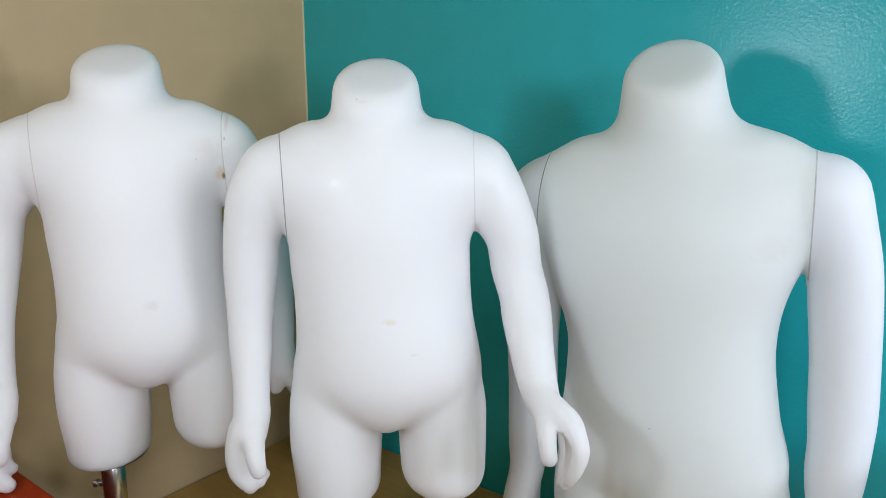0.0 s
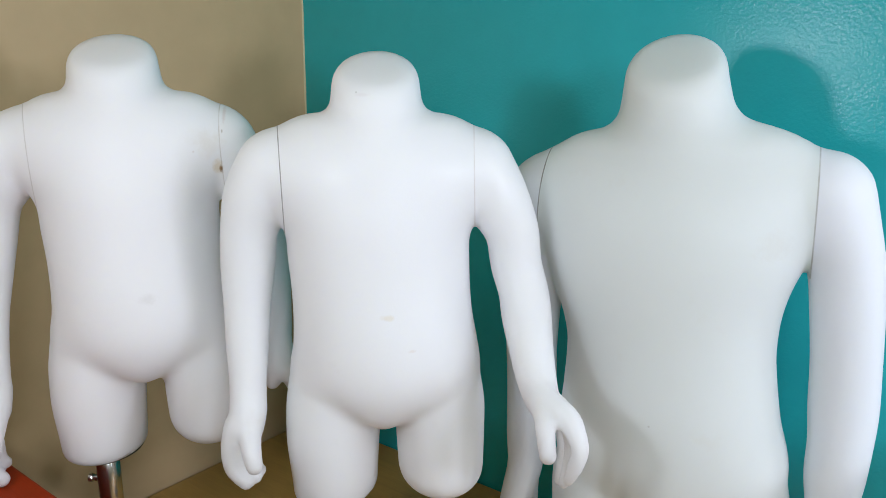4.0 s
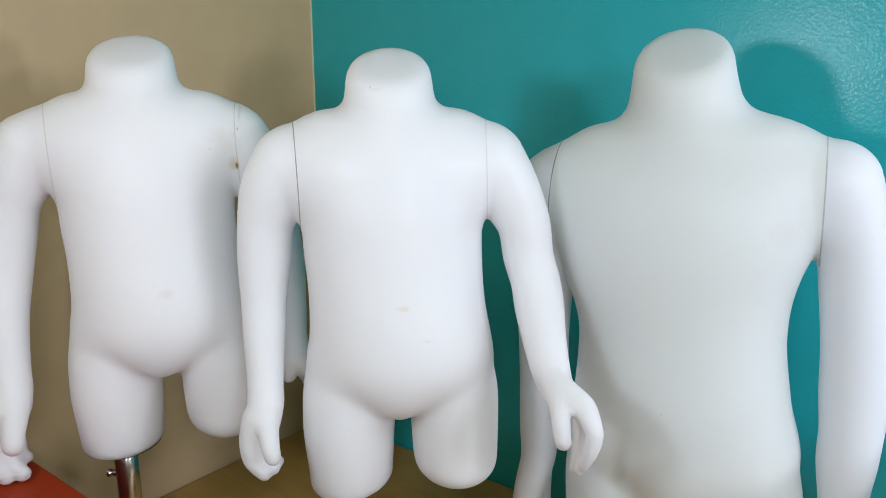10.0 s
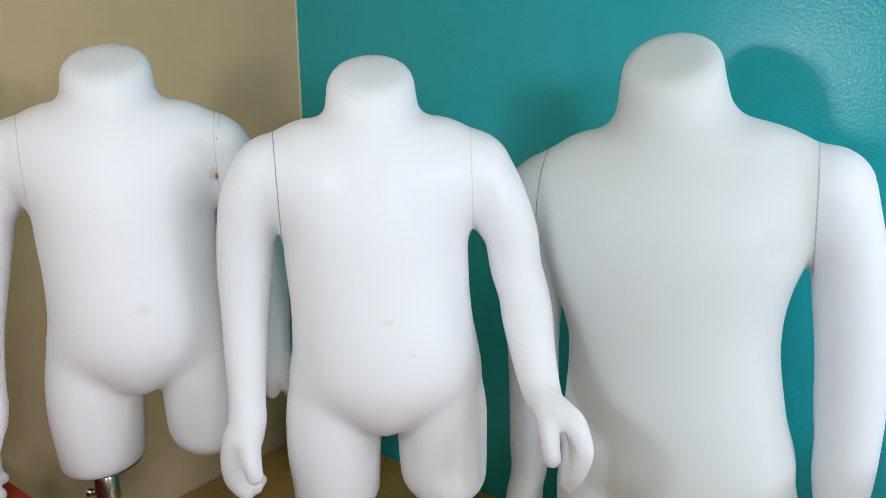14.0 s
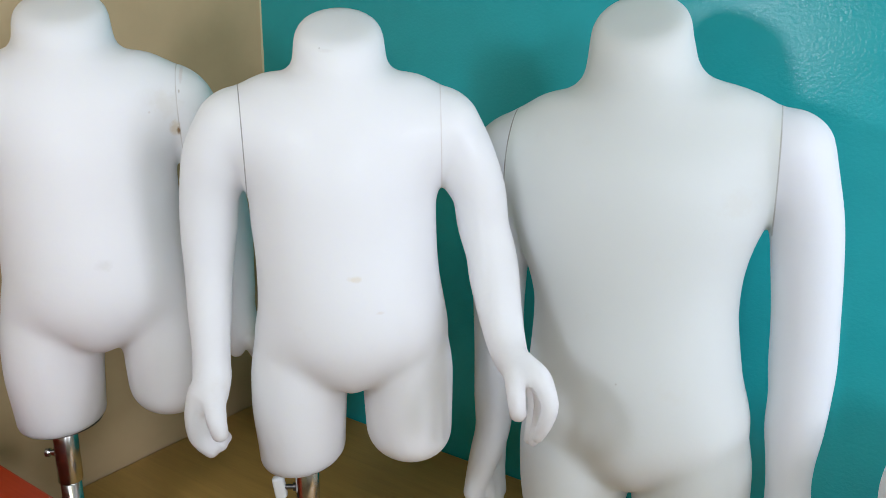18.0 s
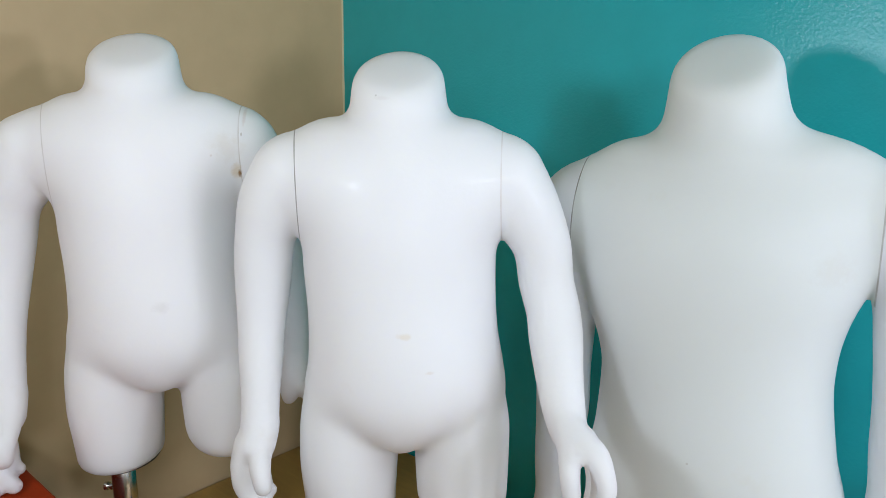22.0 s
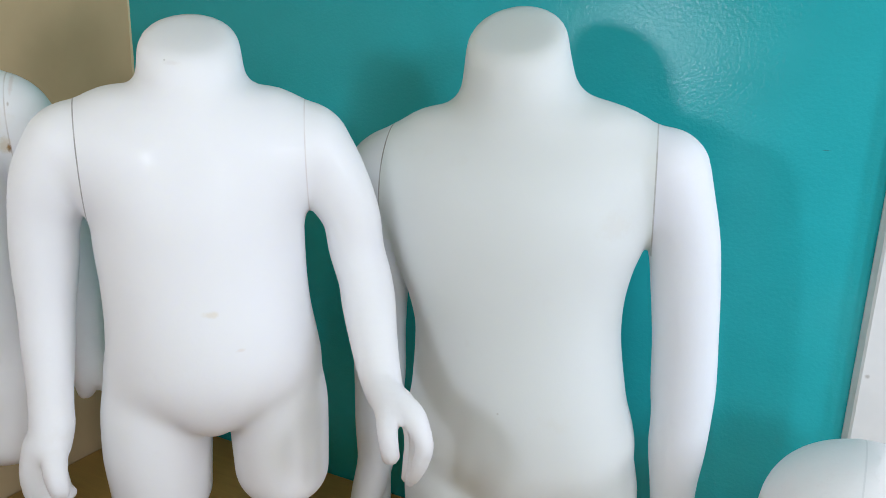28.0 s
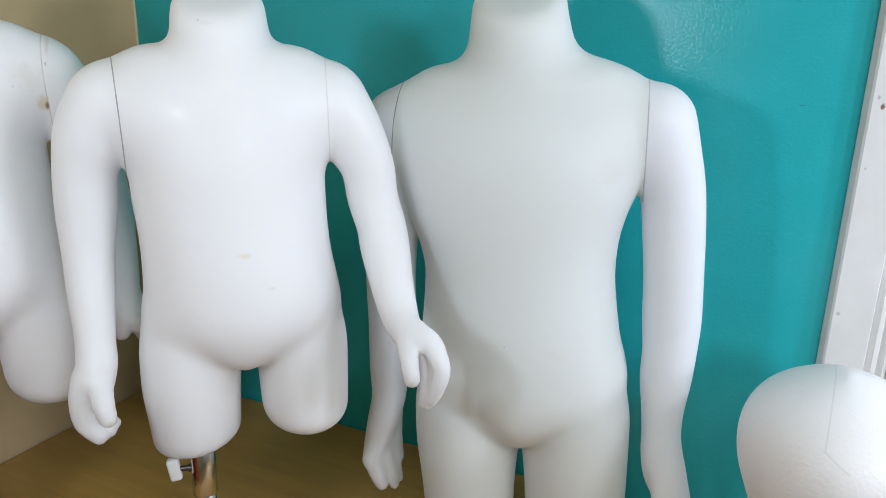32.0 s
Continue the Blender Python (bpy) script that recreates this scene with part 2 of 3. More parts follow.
M_GREYWHITE = plastic("aged_white_plastic", (0.73, 0.757, 0.747), 0.46, joints=(
    (-0.1215, 0.06, 0.461, 0.0008, 0.85, GREY_BROWN, 0.0), (0.123, -0.04, 0.461, 0.0009, 0.6, (0.28, 0.26, 0.22), 0.08)), marks=(
    (0.0, 0.3275, 0.0012, 0.0012, 0.35, (0.35, 0.30, 0.25)), (0.090, 0.50, 0.018, 0.016, 0.10, (0.55, 0.46, 0.34))), limb_base=BRIGHT)
M_TABLE = wood("light_table_wood", (0.50, 0.285, 0.078), (0.39, 0.22, 0.058), 0.40)
M_RED = wood("red_brown_wood", (0.36, 0.036, 0.006), (0.25, 0.024, 0.004), 0.5, spec=0.15)
M_FLOOR = wood("floor_wood", (0.35, 0.24, 0.13), (0.22, 0.14, 0.07), 0.5)
M_CHROME = material("chrome", (0.78, 0.76, 0.73), 0.24, 1.0)[0]
M_STEEL = material("dark_steel", (0.16, 0.15, 0.15), 0.4, 1.0)[0]
M_KNOB = material("white_knob_plastic", (0.8, 0.8, 0.78), 0.35)[0]
M_BLACK = material("black_plastic", (0.0018, 0.0018, 0.002), 0.5, 0.0, 0.02)[0]
M_SILVER = material("silver_plastic", (0.36, 0.36, 0.38), 0.36, 0.5)[0]
M_LCD = material("grey_display", (0.0085, 0.0087, 0.0070), 0.5, 0.0, 0.02)[0]
M_CASE = material("matt_black_plastic", (0.0012, 0.0012, 0.0014), 0.7, 0.0, 0.02)[0]
M_DIGIT = material("display_segment", (0.0012, 0.0012, 0.0012), 0.5, 0.0, 0.03)[0]
M_ORANGE = material("orange_print", (0.35, 0.09, 0.02), 0.4)[0]
M_CARD = material("white_card", (0.75, 0.75, 0.76), 0.5)[0]
M_PINK = material("pink_card", (0.85, 0.12, 0.28), 0.5)[0]
M_INK = material("black_ink", (0.02, 0.02, 0.02), 0.5)[0]


# ---- building helpers ----
def part(name, bm, mat, parent=None, label="", smooth=False):
    me = bpy.data.meshes.new(name)
    bm.to_mesh(me)
    bm.free()
    me.materials.append(mat)
    if smooth:
        me.polygons.foreach_set("use_smooth", [True] * len(me.polygons))
    ob = new(name, me)
    if parent:
        ob.parent = parent
    if label:
        ob["label"] = label
    return ob


def box(lo, hi, bevel=0.0, seg=2):
    bm = bmesh.new()
    bmesh.ops.create_cube(bm, size=1.0, matrix=Matrix.Translation((Vector(lo) + Vector(hi)) / 2) @ Matrix.Diagonal((*(Vector(hi) - Vector(lo)), 1)))
    if bevel:
        bmesh.ops.bevel(bm, geom=bm.edges[:], offset=bevel, segments=seg, affect="EDGES", profile=0.5)
    return bm


def turned(profile, n=40, axis=None):
    """A body of revolution about z from (radius, height) pairs."""
    bm = bmesh.new()
    rings = [[bm.verts.new((r * math.cos(2 * math.pi * k / n), r * math.sin(2 * math.pi * k / n), z)) for k in range(n)] for r, z in profile]
    for a, b in zip(rings, rings[1:]):
        for k in range(n):
            bm.faces.new((a[k], a[(k + 1) % n], b[(k + 1) % n], b[k]))
    bm.faces.new(rings[0][::-1])
    bm.faces.new(rings[-1])
    if axis:
        bm.transform(axis)
    return bm


# A frame whose x runs along the teal wall, y out into the wall's back, at the corner.
ROOM = Matrix(((ALONG_TEAL.x, -ALONG_TAN.x, 0, CORNER.x), (ALONG_TEAL.y, -ALONG_TAN.y, 0, CORNER.y), (0, 0, 1, 0), (0, 0, 0, 1)))


def placed(ob, m=ROOM):
    ob.matrix_world = m
    return ob


def structure(name, bm, mat, label, category):
    return tagged(placed(part(name, bm, mat)), label, category, kind="structure")


# ---- the room: x along the teal wall, -y along the tan wall ----
WIN_A, WIN_B, WIN_LO, WIN_HI = 1.155, 2.1, 0.86, 2.1
teal = box((-0.12, 0, 0), (WIN_A, 0.12, ROOM_H))
for lo, hi in (((WIN_B, 0, 0), (ROOM_W, 0.12, ROOM_H)), ((WIN_A, 0, 0), (WIN_B, 0.12, WIN_LO)), ((WIN_A, 0, WIN_HI), (WIN_B, 0.12, ROOM_H))):
    bmesh.ops.create_cube(teal, size=1.0, matrix=Matrix.Translation((Vector(lo) + Vector(hi)) / 2) @ Matrix.Diagonal((*(Vector(hi) - Vector(lo)), 1)))
structure("wall_teal", teal, M_TEAL, "teal semi-gloss painted wall with roller texture", "wall")
structure("wall_tan", box((-0.12, -ROOM_L, 0), (0, 0, ROOM_H)), M_TAN, "tan matt painted wall behind the table", "wall")
# two unseen walls, added to close the room and throw back warm light
structure("wall_side", box((ROOM_W, -ROOM_L, 0), (ROOM_W + 0.12, 0.12, ROOM_H)), M_CREAM, "plain cream wall out of view, added to close the room and warm its bounce light", "wall")
structure("wall_back", box((-0.12, -ROOM_L - 0.12, 0), (ROOM_W + 0.12, -ROOM_L, ROOM_H)), M_CREAM, "plain cream wall out of view, added to close the room and warm its bounce light", "wall")
structure("ceiling", box((-0.12, -ROOM_L - 0.12, ROOM_H), (ROOM_W + 0.12, 0.12, ROOM_H + 0.1)), M_CEIL, "plain off-white ceiling", "ceiling")
structure("floor", box((-0.12, -ROOM_L - 0.12, -0.1), (ROOM_W + 0.12, 0.12, 0)), M_FLOOR, "brown wooden floor", "floor")

# uneven bead of pale filler where the two paints meet
bead = bmesh.new()
rows = []
for k in range(0, 126):
    z = k * ROOM_H / 125
    w = 0.0022 + 0.0016 * noise.noise((0.3, 0.7, z * 9.0)) + 0.0010 * noise.noise((1.3, 0.2, z * 41.0))
    w = max(w, 0.0006)
    rows.append([bead.verts.new(q) for q in ((0.0, -w * 0.8, z), (w * 0.4, -w * 0.5, z), (w, 0.0, z))])
for a, b in zip(rows, rows[1:]):
    for k in (0, 1):
        bead.faces.new((a[k], a[k + 1], b[k + 1], b[k]))
bmesh.ops.recalc_face_normals(bead, faces=bead.faces[:])
structure("trim", bead, M_BEAD, "thin pale bead of filler in the corner", "trim")

# window casing at the end of the teal wall
win = tagged(placed(new("window_1")), "white painted wooden window casing with chipped edges", "window", kind="structure")


def moulding(name, profile, z0=WIN_LO - 0.02, z1=WIN_HI + 0.1):
    """An upright board with the given outline: metres along the wall, metres proud of it."""
    bm = bmesh.new()
    rows = [[bm.verts.new((x, -d, z)) for x, d in profile] for z in (z0, z1)]
    for k in range(len(profile) - 1):
        bm.faces.new((rows[0][k], rows[0][k + 1], rows[1][k + 1], rows[1][k]))
    bm.faces.new(rows[0][::-1])
    bm.faces.new(rows[1])
    bm.faces.new((rows[0][-1], rows[0][0], rows[1][0], rows[1][-1]))
    bmesh.ops.recalc_face_normals(bm, faces=bm.faces[:])
    return part(name, bm, M_TRIM, win)


moulding("casing_board", [(1.0535, 0.0), (1.0538, 0.0045), (1.0552, 0.0062), (1.0585, 0.0110), (1.0612, 0.0125), (1.1000, 0.0125), (1.1012, 0.0108), (1.1015, 0.0)])
moulding("casing_board", [(1.1016, 0.0), (1.1016, 0.0085), (1.1040, 0.0105), (1.1080, 0.0118), (1.1120, 0.0105), (1.1134, 0.0085), (1.1160, 0.0105), (1.1195, 0.0118), (1.1225, 0.0105), (1.1240, 0.0085), (1.1240, 0.0)])
moulding("casing_board", [(1.1241, 0.0), (1.1241, 0.0110), (1.1260, 0.0135), (1.1500, 0.0135), (1.1530, 0.0115), (1.1530, 0.0)])
part("window_frame", box((WIN_A, 0.0, WIN_LO), (WIN_A + 0.05, 0.10, WIN_HI), 0.004), M_TRIM, win)
part("window_frame", box((WIN_B - 0.05, 0.0, WIN_LO), (WIN_B, 0.10, WIN_HI), 0.004), M_TRIM, win)
part("window_frame", box((WIN_A + 0.05, 0.0, WIN_HI - 0.05), (WIN_B - 0.05, 0.10, WIN_HI), 0.004), M_TRIM, win)
part("window_sill", box((WIN_A + 0.0, -0.03, WIN_LO - 0.02), (WIN_B, 0.10, WIN_LO + 0.015), 0.004), M_TRIM, win)
M_GLASS, _, gb = material("window_glass", (0.9, 0.95, 0.95), 0.02)
gb.inputs["Transmission Weight"].default_value = 1.0
pane = part("pane", box((WIN_A + 0.05, 0.06, WIN_LO + 0.015), (WIN_B - 0.05, 0.066, WIN_HI - 0.05)), M_GLASS, win)

# ---- table in the corner ----
table = tagged(placed(new("table"), ROOM), "light brown wooden table pushed into the corner", "table")
part("tabletop", box((0.004, -0.608, TABLE - 0.03), (1.5, -0.004, TABLE), 0.002), M_TABLE, table)
for x, y in ((0.06, -0.06), (1.44, -0.06), (0.06, -0.55), (1.44, -0.55)):
    part("leg", box((x - 0.03, y - 0.03, 0), (x + 0.03, y + 0.03, TABLE - 0.03), 0.004), M_TABLE, table)

# ---- red-brown cabinet beside it ----
RED_TOP = 0.994
cab = tagged(placed(new("cabinet")), "red-brown stained wooden cabinet against the tan wall", "cabinet")
part("body", box((0.004, -1.30, 0.06), (0.40, -0.622, RED_TOP - 0.022), 0.002), M_RED, cab)
part("top", box((0.003, -1.31, RED_TOP - 0.022), (0.42, -0.615, RED_TOP), 0.003), M_RED, cab)
part("plinth", box((0.01, -1.29, 0.0), (0.38, -0.632, 0.06)), M_RED, cab)


# ---- mannequins: smooth bodies from rounded sections ----
def curve(rows, column, z):
    """A column of the section table, read smoothly at heights z."""
    t = np.array(rows, float)
    t = t[np.argsort(t[:, 0])]
    fine = np.linspace(t[0, 0] - 0.03, t[-1, 0] + 0.03, 400)
    raw = np.interp(fine, t[:, 0], t[:, column])
    step = fine[1] - fine[0]
    k = np.exp(-0.5 * (np.arange(-60, 61) * step / 0.009) ** 2)
    raw = np.convolve(np.pad(raw, 60, mode="edge"), k / k.sum(), "valid")
    return np.interp(z, fine, raw)


def smin(a, b, k):
    h = np.clip(0.5 + 0.5 * (b - a) / k, 0, 1)
    return b + (a - b) * h - k * h * (1 - h)


def smax(a, b, k):
    return -smin(-a, -b, k)


def loft(p, rows):
    """Upright body. Rows: height, middle across, half width, reach forward, reach back."""
    x, y, z = p.T
    zc = np.clip(z, rows[0][0] if rows[0][0] < rows[-1][0] else rows[-1][0], max(rows[0][0], rows[-1][0]))
    cx, w, f, b = (curve(rows, n, zc) for n in (1, 2, 3, 4))
    d = np.where(y < 0, f, b)
    u, v = (x - cx) / w, y / d
    q = np.sqrt(u * u + v * v)
    g = np.sqrt((u / w) ** 2 + (v / d) ** 2) / np.maximum(q, 1e-6)
    return np.where(q > 1e-4, (q - 1) / np.maximum(g, 1e-6), -np.minimum(w, d))


def limb(p, nodes, k=0.0):
    """A tube through nodes of x, y, z, radius, smoothly bent."""
    t = np.array(nodes, float)
    s = np.linspace(0, len(t) - 1, 5 * (len(t) - 1) + 1)
    i = np.clip(s.astype(int), 0, len(t) - 2)
    f = (s - i)[:, None]
    a, b, c, d = t[np.maximum(i - 1, 0)], t[i], t[i + 1], t[np.minimum(i + 2, len(t) - 1)]
    pts = 0.5 * (2 * b + (c - a) * f + (2 * a - 5 * b + 4 * c - d) * f**2 + (3 * b - a - 3 * c + d) * f**3)
    best = np.full(len(p), 1.0)
    for m, n in zip(pts, pts[1:]):
        v = n[:3] - m[:3]
        h = np.clip(((p - m[:3]) @ v) / (v @ v + 1e-12), 0, 1)
        dist = np.linalg.norm(p - m[:3] - h[:, None] * v, axis=1) - (m[3] + (n[3] - m[3]) * h)
        best = np.minimum(best, dist)
    return best


def ball(p, c, r):
    q = (p - np.array(c)) / np.array(r)
    k = np.linalg.norm(q, axis=1)
    return (k - 1) * min(r)


def skin(field, lo, hi, step):
    """Vertices and quads of the surface where field is nought, within a box."""
    lo, hi = np.array(lo, float), np.array(hi, float)
    n = np.ceil((hi - lo) / step).astype(int) + 1
    axes = [lo[k] + step * np.arange(n[k]) for k in range(3)]
    # a coarse look first; only what lies near the surface is worked out finely
    wide = 4
    rough = [a[0] + step * wide * np.arange(len(a) // wide + 2) for a in axes]
    far = field(np.stack(np.meshgrid(*rough, indexing="ij"), -1).reshape(-1, 3)).reshape([len(a) for a in rough])
    near = [np.minimum((np.arange(k) + wide // 2) // wide, len(a) - 1) for k, a in zip(n, rough)]
    v = far[np.ix_(*near)].copy()
    todo = np.argwhere(np.abs(v) < step * wide * 1.3)
    v[tuple(todo.T)] = field(lo + step * todo)
    s = v < 0
    c = [slice(None, -1), slice(1, None)]
    count = sum(s[c[i], c[j], c[k]].astype(int) for i in (0, 1) for j in (0, 1) for k in (0, 1))
    live = (count > 0) & (count < 8)
    index = -np.ones(live.shape, int)
    index[live] = np.arange(live.sum())
    cell = np.argwhere(live)
    total, hits = np.zeros((len(cell), 3)), np.zeros(len(cell))
    corners = [(i, j, k) for i in (0, 1) for j in (0, 1) for k in (0, 1)]
    for a in corners:
        for ax in range(3):
            if a[ax]:
                continue
            b = list(a)
            b[ax] = 1
            va, vb = v[tuple((cell + a).T)], v[tuple((cell + b).T)]
            cut = (va < 0) != (vb < 0)
            f = np.where(cut, va / np.where(cut, va - vb, 1), 0)
            pt = np.array(a, float) + f[:, None] * (np.array(b) - np.array(a))
            total += np.where(cut[:, None], pt, 0)
            hits += cut
    verts = lo + step * (cell + total / hits[:, None])
    for _ in range(2):
        d, h = field(verts), 0.0008
        grad = np.stack([field(verts + h * np.eye(3)[k]) - field(verts - h * np.eye(3)[k]) for k in range(3)], 1) / (2 * h)
        move = -d[:, None] * grad / np.maximum((grad**2).sum(1), 0.2)[:, None]
        verts = verts + np.clip(move, -0.4 * step, 0.4 * step)
    quads = []
    for ax in range(3):
        o1, o2 = (ax + 1) % 3, (ax + 2) % 3
        a = np.moveaxis(s, ax, 0)
        cross = np.argwhere(a[:-1] != a[1:])
        full = np.empty_like(cross)
        order = [ax] + [k for k in range(3) if k != ax]
        full[:, order] = cross
        inside = (full[:, o1] > 0) & (full[:, o2] > 0) & (full[:, o1] < n[o1] - 1) & (full[:, o2] < n[o2] - 1)
        full = full[inside]
        e1, e2 = np.eye(3, dtype=int)[o1], np.eye(3, dtype=int)[o2]
        q = np.stack([index[tuple((full - d).T)] for d in (e1 + e2, e2, 0 * e1, e1)], 1)
        flip = ~s[tuple(full.T)]
        q[flip] = q[flip][:, ::-1]
        quads.append(q)
    return verts, np.concatenate(quads)


def mannequin(name, torso, legs, neck, shoulder, arm_pit, arms, cuts, mats, blend):
    """One headless child mannequin in one mesh: a trunk, and two arms that meet it at the seams."""
    top, slope, lean_x, nx = neck

    def trunk(p):
        x, y, z = p.T
        d = loft(p, torso)
        ztop, zbot = max(r[0] for r in torso), min(r[0] for r in torso)
        d = smax(smax(d, z - ztop, 0.02), zbot - z, 0.02)
        d = smin(d, limb(p, shoulder), 0.035)
        throat = loft(p, nx)
        cut = (z - (top + slope * y + lean_x * x)) / math.sqrt(1 + slope * slope)
        throat = smax(smax(throat, cut, 0.012), nx[-1][0] - 0.04 - z, 0.01)
        d = smin(d, throat, blend[0])
        for rows, (zb, tilt, soft) in zip(legs, cuts):
            leg = loft(p, rows)
            leg = smax(smax(leg, zb + tilt * (x - rows[-1][1]) - z, soft), z - rows[0][0], 0.03)
            d = smin(d, leg, blend[1])
        return d

    def arm(p, side):
        nodes, palm, fingers = arms[side]
        d = limb(p, nodes)
        if palm:
            d = smin(d, ball(p, *palm), 0.016)
        for k, f in enumerate(fingers):
            d = smin(d, limb(p, f), 0.008 if k == len(fingers) - 1 else 0.0038)
        return d

    def whole(p):
        return smin(trunk(p), np.minimum(arm(p, 0), arm(p, 1)), blend[2])

    xs = [r[1] + s * r[2] for r in torso + legs[0] + legs[1] for s in (-1, 1)]
    pts = np.array([q for side in (0, 1) for q in arms[side][0] + [n for f in arms[side][2] for n in f]])
    lo, hi = (pts[:, :3] - pts[:, 3:]).min(0) - 0.02, (pts[:, :3] + pts[:, 3:]).max(0) + 0.02
    lo = (min(min(xs) - 0.02, lo[0]), min(-0.12, lo[1]), min(min(c[0] for c in cuts) - 0.03, lo[2]))
    hi = (max(max(xs) + 0.02, hi[0]), 0.12, top + 0.06)
    v, quads = skin(whole, lo, hi, 0.0035)
    mid = v[quads].mean(1)
    free = (mid[:, 2] < arm_pit) & (np.minimum(arm(mid, 0), arm(mid, 1)) < trunk(mid))
    ids = np.where(free, 1, 0)
    me = bpy.data.meshes.new(name)
    v = v + np.array((0, 0, 0.624))
    me.from_pydata(v.tolist(), [], quads.tolist())
    for m in mats:
        me.materials.append(m)
    me.polygons.foreach_set("material_index", [min(int(k), len(mats) - 1) for k in ids])
    me.polygons.foreach_set("use_smooth", [True] * len(me.polygons))
    me.update()
    return new(name, me)


# small torso: height, middle, half width, forward, back
SMALL_TORSO = [
    (-0.030, -0.002, 0.058, 0.040, 0.044), (-0.060, -0.002, 0.087, 0.056, 0.054), (-0.090, -0.002, 0.0935, 0.063, 0.060),
    (-0.108, -0.001, 0.0890, 0.066, 0.062), (-0.122, -0.001, 0.0848, 0.067, 0.061), (-0.147, -0.0005, 0.0850, 0.068, 0.060), (-0.175, 0.0015, 0.0840, 0.071, 0.057),
    (-0.204, 0.0035, 0.0850, 0.076, 0.056), (-0.230, 0.006, 0.0885, 0.079, 0.058), (-0.252, 0.006, 0.0905, 0.079, 0.064),
    (-0.270, 0.006, 0.0800, 0.074, 0.066), (-0.286, 0.006, 0.052, 0.066, 0.060), (-0.304, 0.006, 0.018, 0.052, 0.045),
]
SMALL_LEGS = [
    [(-0.235, -0.040, 0.043, 0.050, 0.060), (-0.290, -0.0450, 0.0470, 0.058, 0.062), (-0.330, -0.0475, 0.0455, 0.058, 0.058), (-0.370, -0.0463, 0.0424, 0.054, 0.052), (-0.415, -0.0457, 0.0398, 0.048, 0.046)],
    [(-0.235, 0.050, 0.042, 0.050, 0.060), (-0.290, 0.0580, 0.0445, 0.058, 0.062), (-0.330, 0.0590, 0.0435, 0.058, 0.058), (-0.370, 0.0600, 0.0420, 0.054, 0.052), (-0.415, 0.0600, 0.0380, 0.046, 0.044)],
]
SMALL_NECK = (0.0245, 0.55, 0.0, [(0.060, -0.002, 0.0355, 0.035, 0.036), (0.015, -0.002, 0.0385, 0.037, 0.038), (-0.010, -0.0014, 0.0418, 0.040, 0.042), (-0.04, -0.001, 0.0465, 0.042, 0.046)])
SMALL_SHOULDER = [(-0.088, 0.004, -0.0645, 0.0365), (-0.055, 0.004, -0.059, 0.039), (0.0, 0.004, -0.056, 0.041), (0.050, 0.004, -0.057, 0.039), (0.083, 0.004, -0.0625, 0.0365)]
SMALL_PIT = -0.118
SMALL_CUTS = ((-0.387, 0.085, 0.007), (-0.3785, -0.04, 0.022))

B_ARM_R = (
    [(-0.096, -0, -0.067, 0.0345), (-0.1095, -0, -0.09, 0.0325), (-0.1205, -0, -0.12, 0.0266), (-0.1240, -0, -0.158, 0.0252), (-0.1252, -0.005, -0.1955, 0.0218), (-0.1245, -0.015, -0.2324, 0.0196), (-0.1230, -0.025, -0.2624, 0.0172), (-0.1222, -0.034, -0.2884, 0.0168), (-0.1242, -0.039, -0.3023, 0.0168)],
    None,
    [[(-0.1285, -0.039, -0.3052, 0.0158), (-0.1345, -0.045, -0.3225, 0.0116), (-0.1322, -0.050, -0.3400, 0.0098), (-0.1215, -0.055, -0.3518, 0.0070)],
     [(-0.1262, -0.041, -0.3240, 0.0104), (-0.1205, -0.048, -0.3415, 0.0074), (-0.1132, -0.052, -0.3480, 0.0060)],
     [(-0.1220, -0.038, -0.3260, 0.0085), (-0.1140, -0.044, -0.3410, 0.0055), (-0.1095, -0.046, -0.3440, 0.0048)],
     [(-0.1164, -0.036, -0.2868, 0.0093), (-0.1172, -0.048, -0.3026, 0.0100), (-0.1124, -0.066, -0.314, 0.0090), (-0.1084, -0.072, -0.3262, 0.0074)]],
)
B_ARM_L = (
    [(0.091, -0, -0.065, 0.034), (0.1073, -0, -0.09, 0.0306), (0.1234, -0, -0.121, 0.0254), (0.1292, -0, -0.154, 0.0241), (0.1357, -0.0092, -0.1784, 0.0234), (0.1381, -0.0207, -0.1984, 0.0233), (0.1396, -0.046, -0.22, 0.0203), (0.1418, -0.0736, -0.2392, 0.0174), (0.1456, -0.092, -0.2523, 0.0148), (0.1492, -0.10925, -0.2518, 0.013)],
    None,
    [[(0.1448, -0.0943, -0.2436, 0.0095), (0.1517, -0.1104, -0.2484, 0.0107), (0.161, -0.1265, -0.2522, 0.01), (0.1659, -0.1357, -0.2606, 0.0082), (0.1687, -0.1403, -0.2723, 0.007), (0.1662, -0.1357, -0.2896, 0.0062), (0.1631, -0.1265, -0.3068, 0.0043)],
     [(0.1565, -0.0966, -0.2554, 0.0105), (0.1658, -0.1104, -0.2662, 0.0085), (0.1673, -0.115, -0.2796, 0.0066), (0.1661, -0.115, -0.2973, 0.0058), (0.1632, -0.10925, -0.3194, 0.0044)],
     [(0.1564, -0.0897, -0.2584, 0.0096), (0.165, -0.092, -0.2756, 0.0078), (0.1664, -0.09545, -0.2912, 0.0064), (0.1649, -0.092, -0.3135, 0.0055), (0.1633, -0.0874, -0.3297, 0.0041)],
     [(0.1407, -0.0828, -0.2398, 0.0067), (0.1426, -0.1081, -0.2501, 0.0084), (0.1414, -0.1334, -0.2583, 0.0079), (0.1424, -0.1403, -0.2714, 0.0071), (0.1433, -0.1403, -0.2769, 0.0069)]],
)
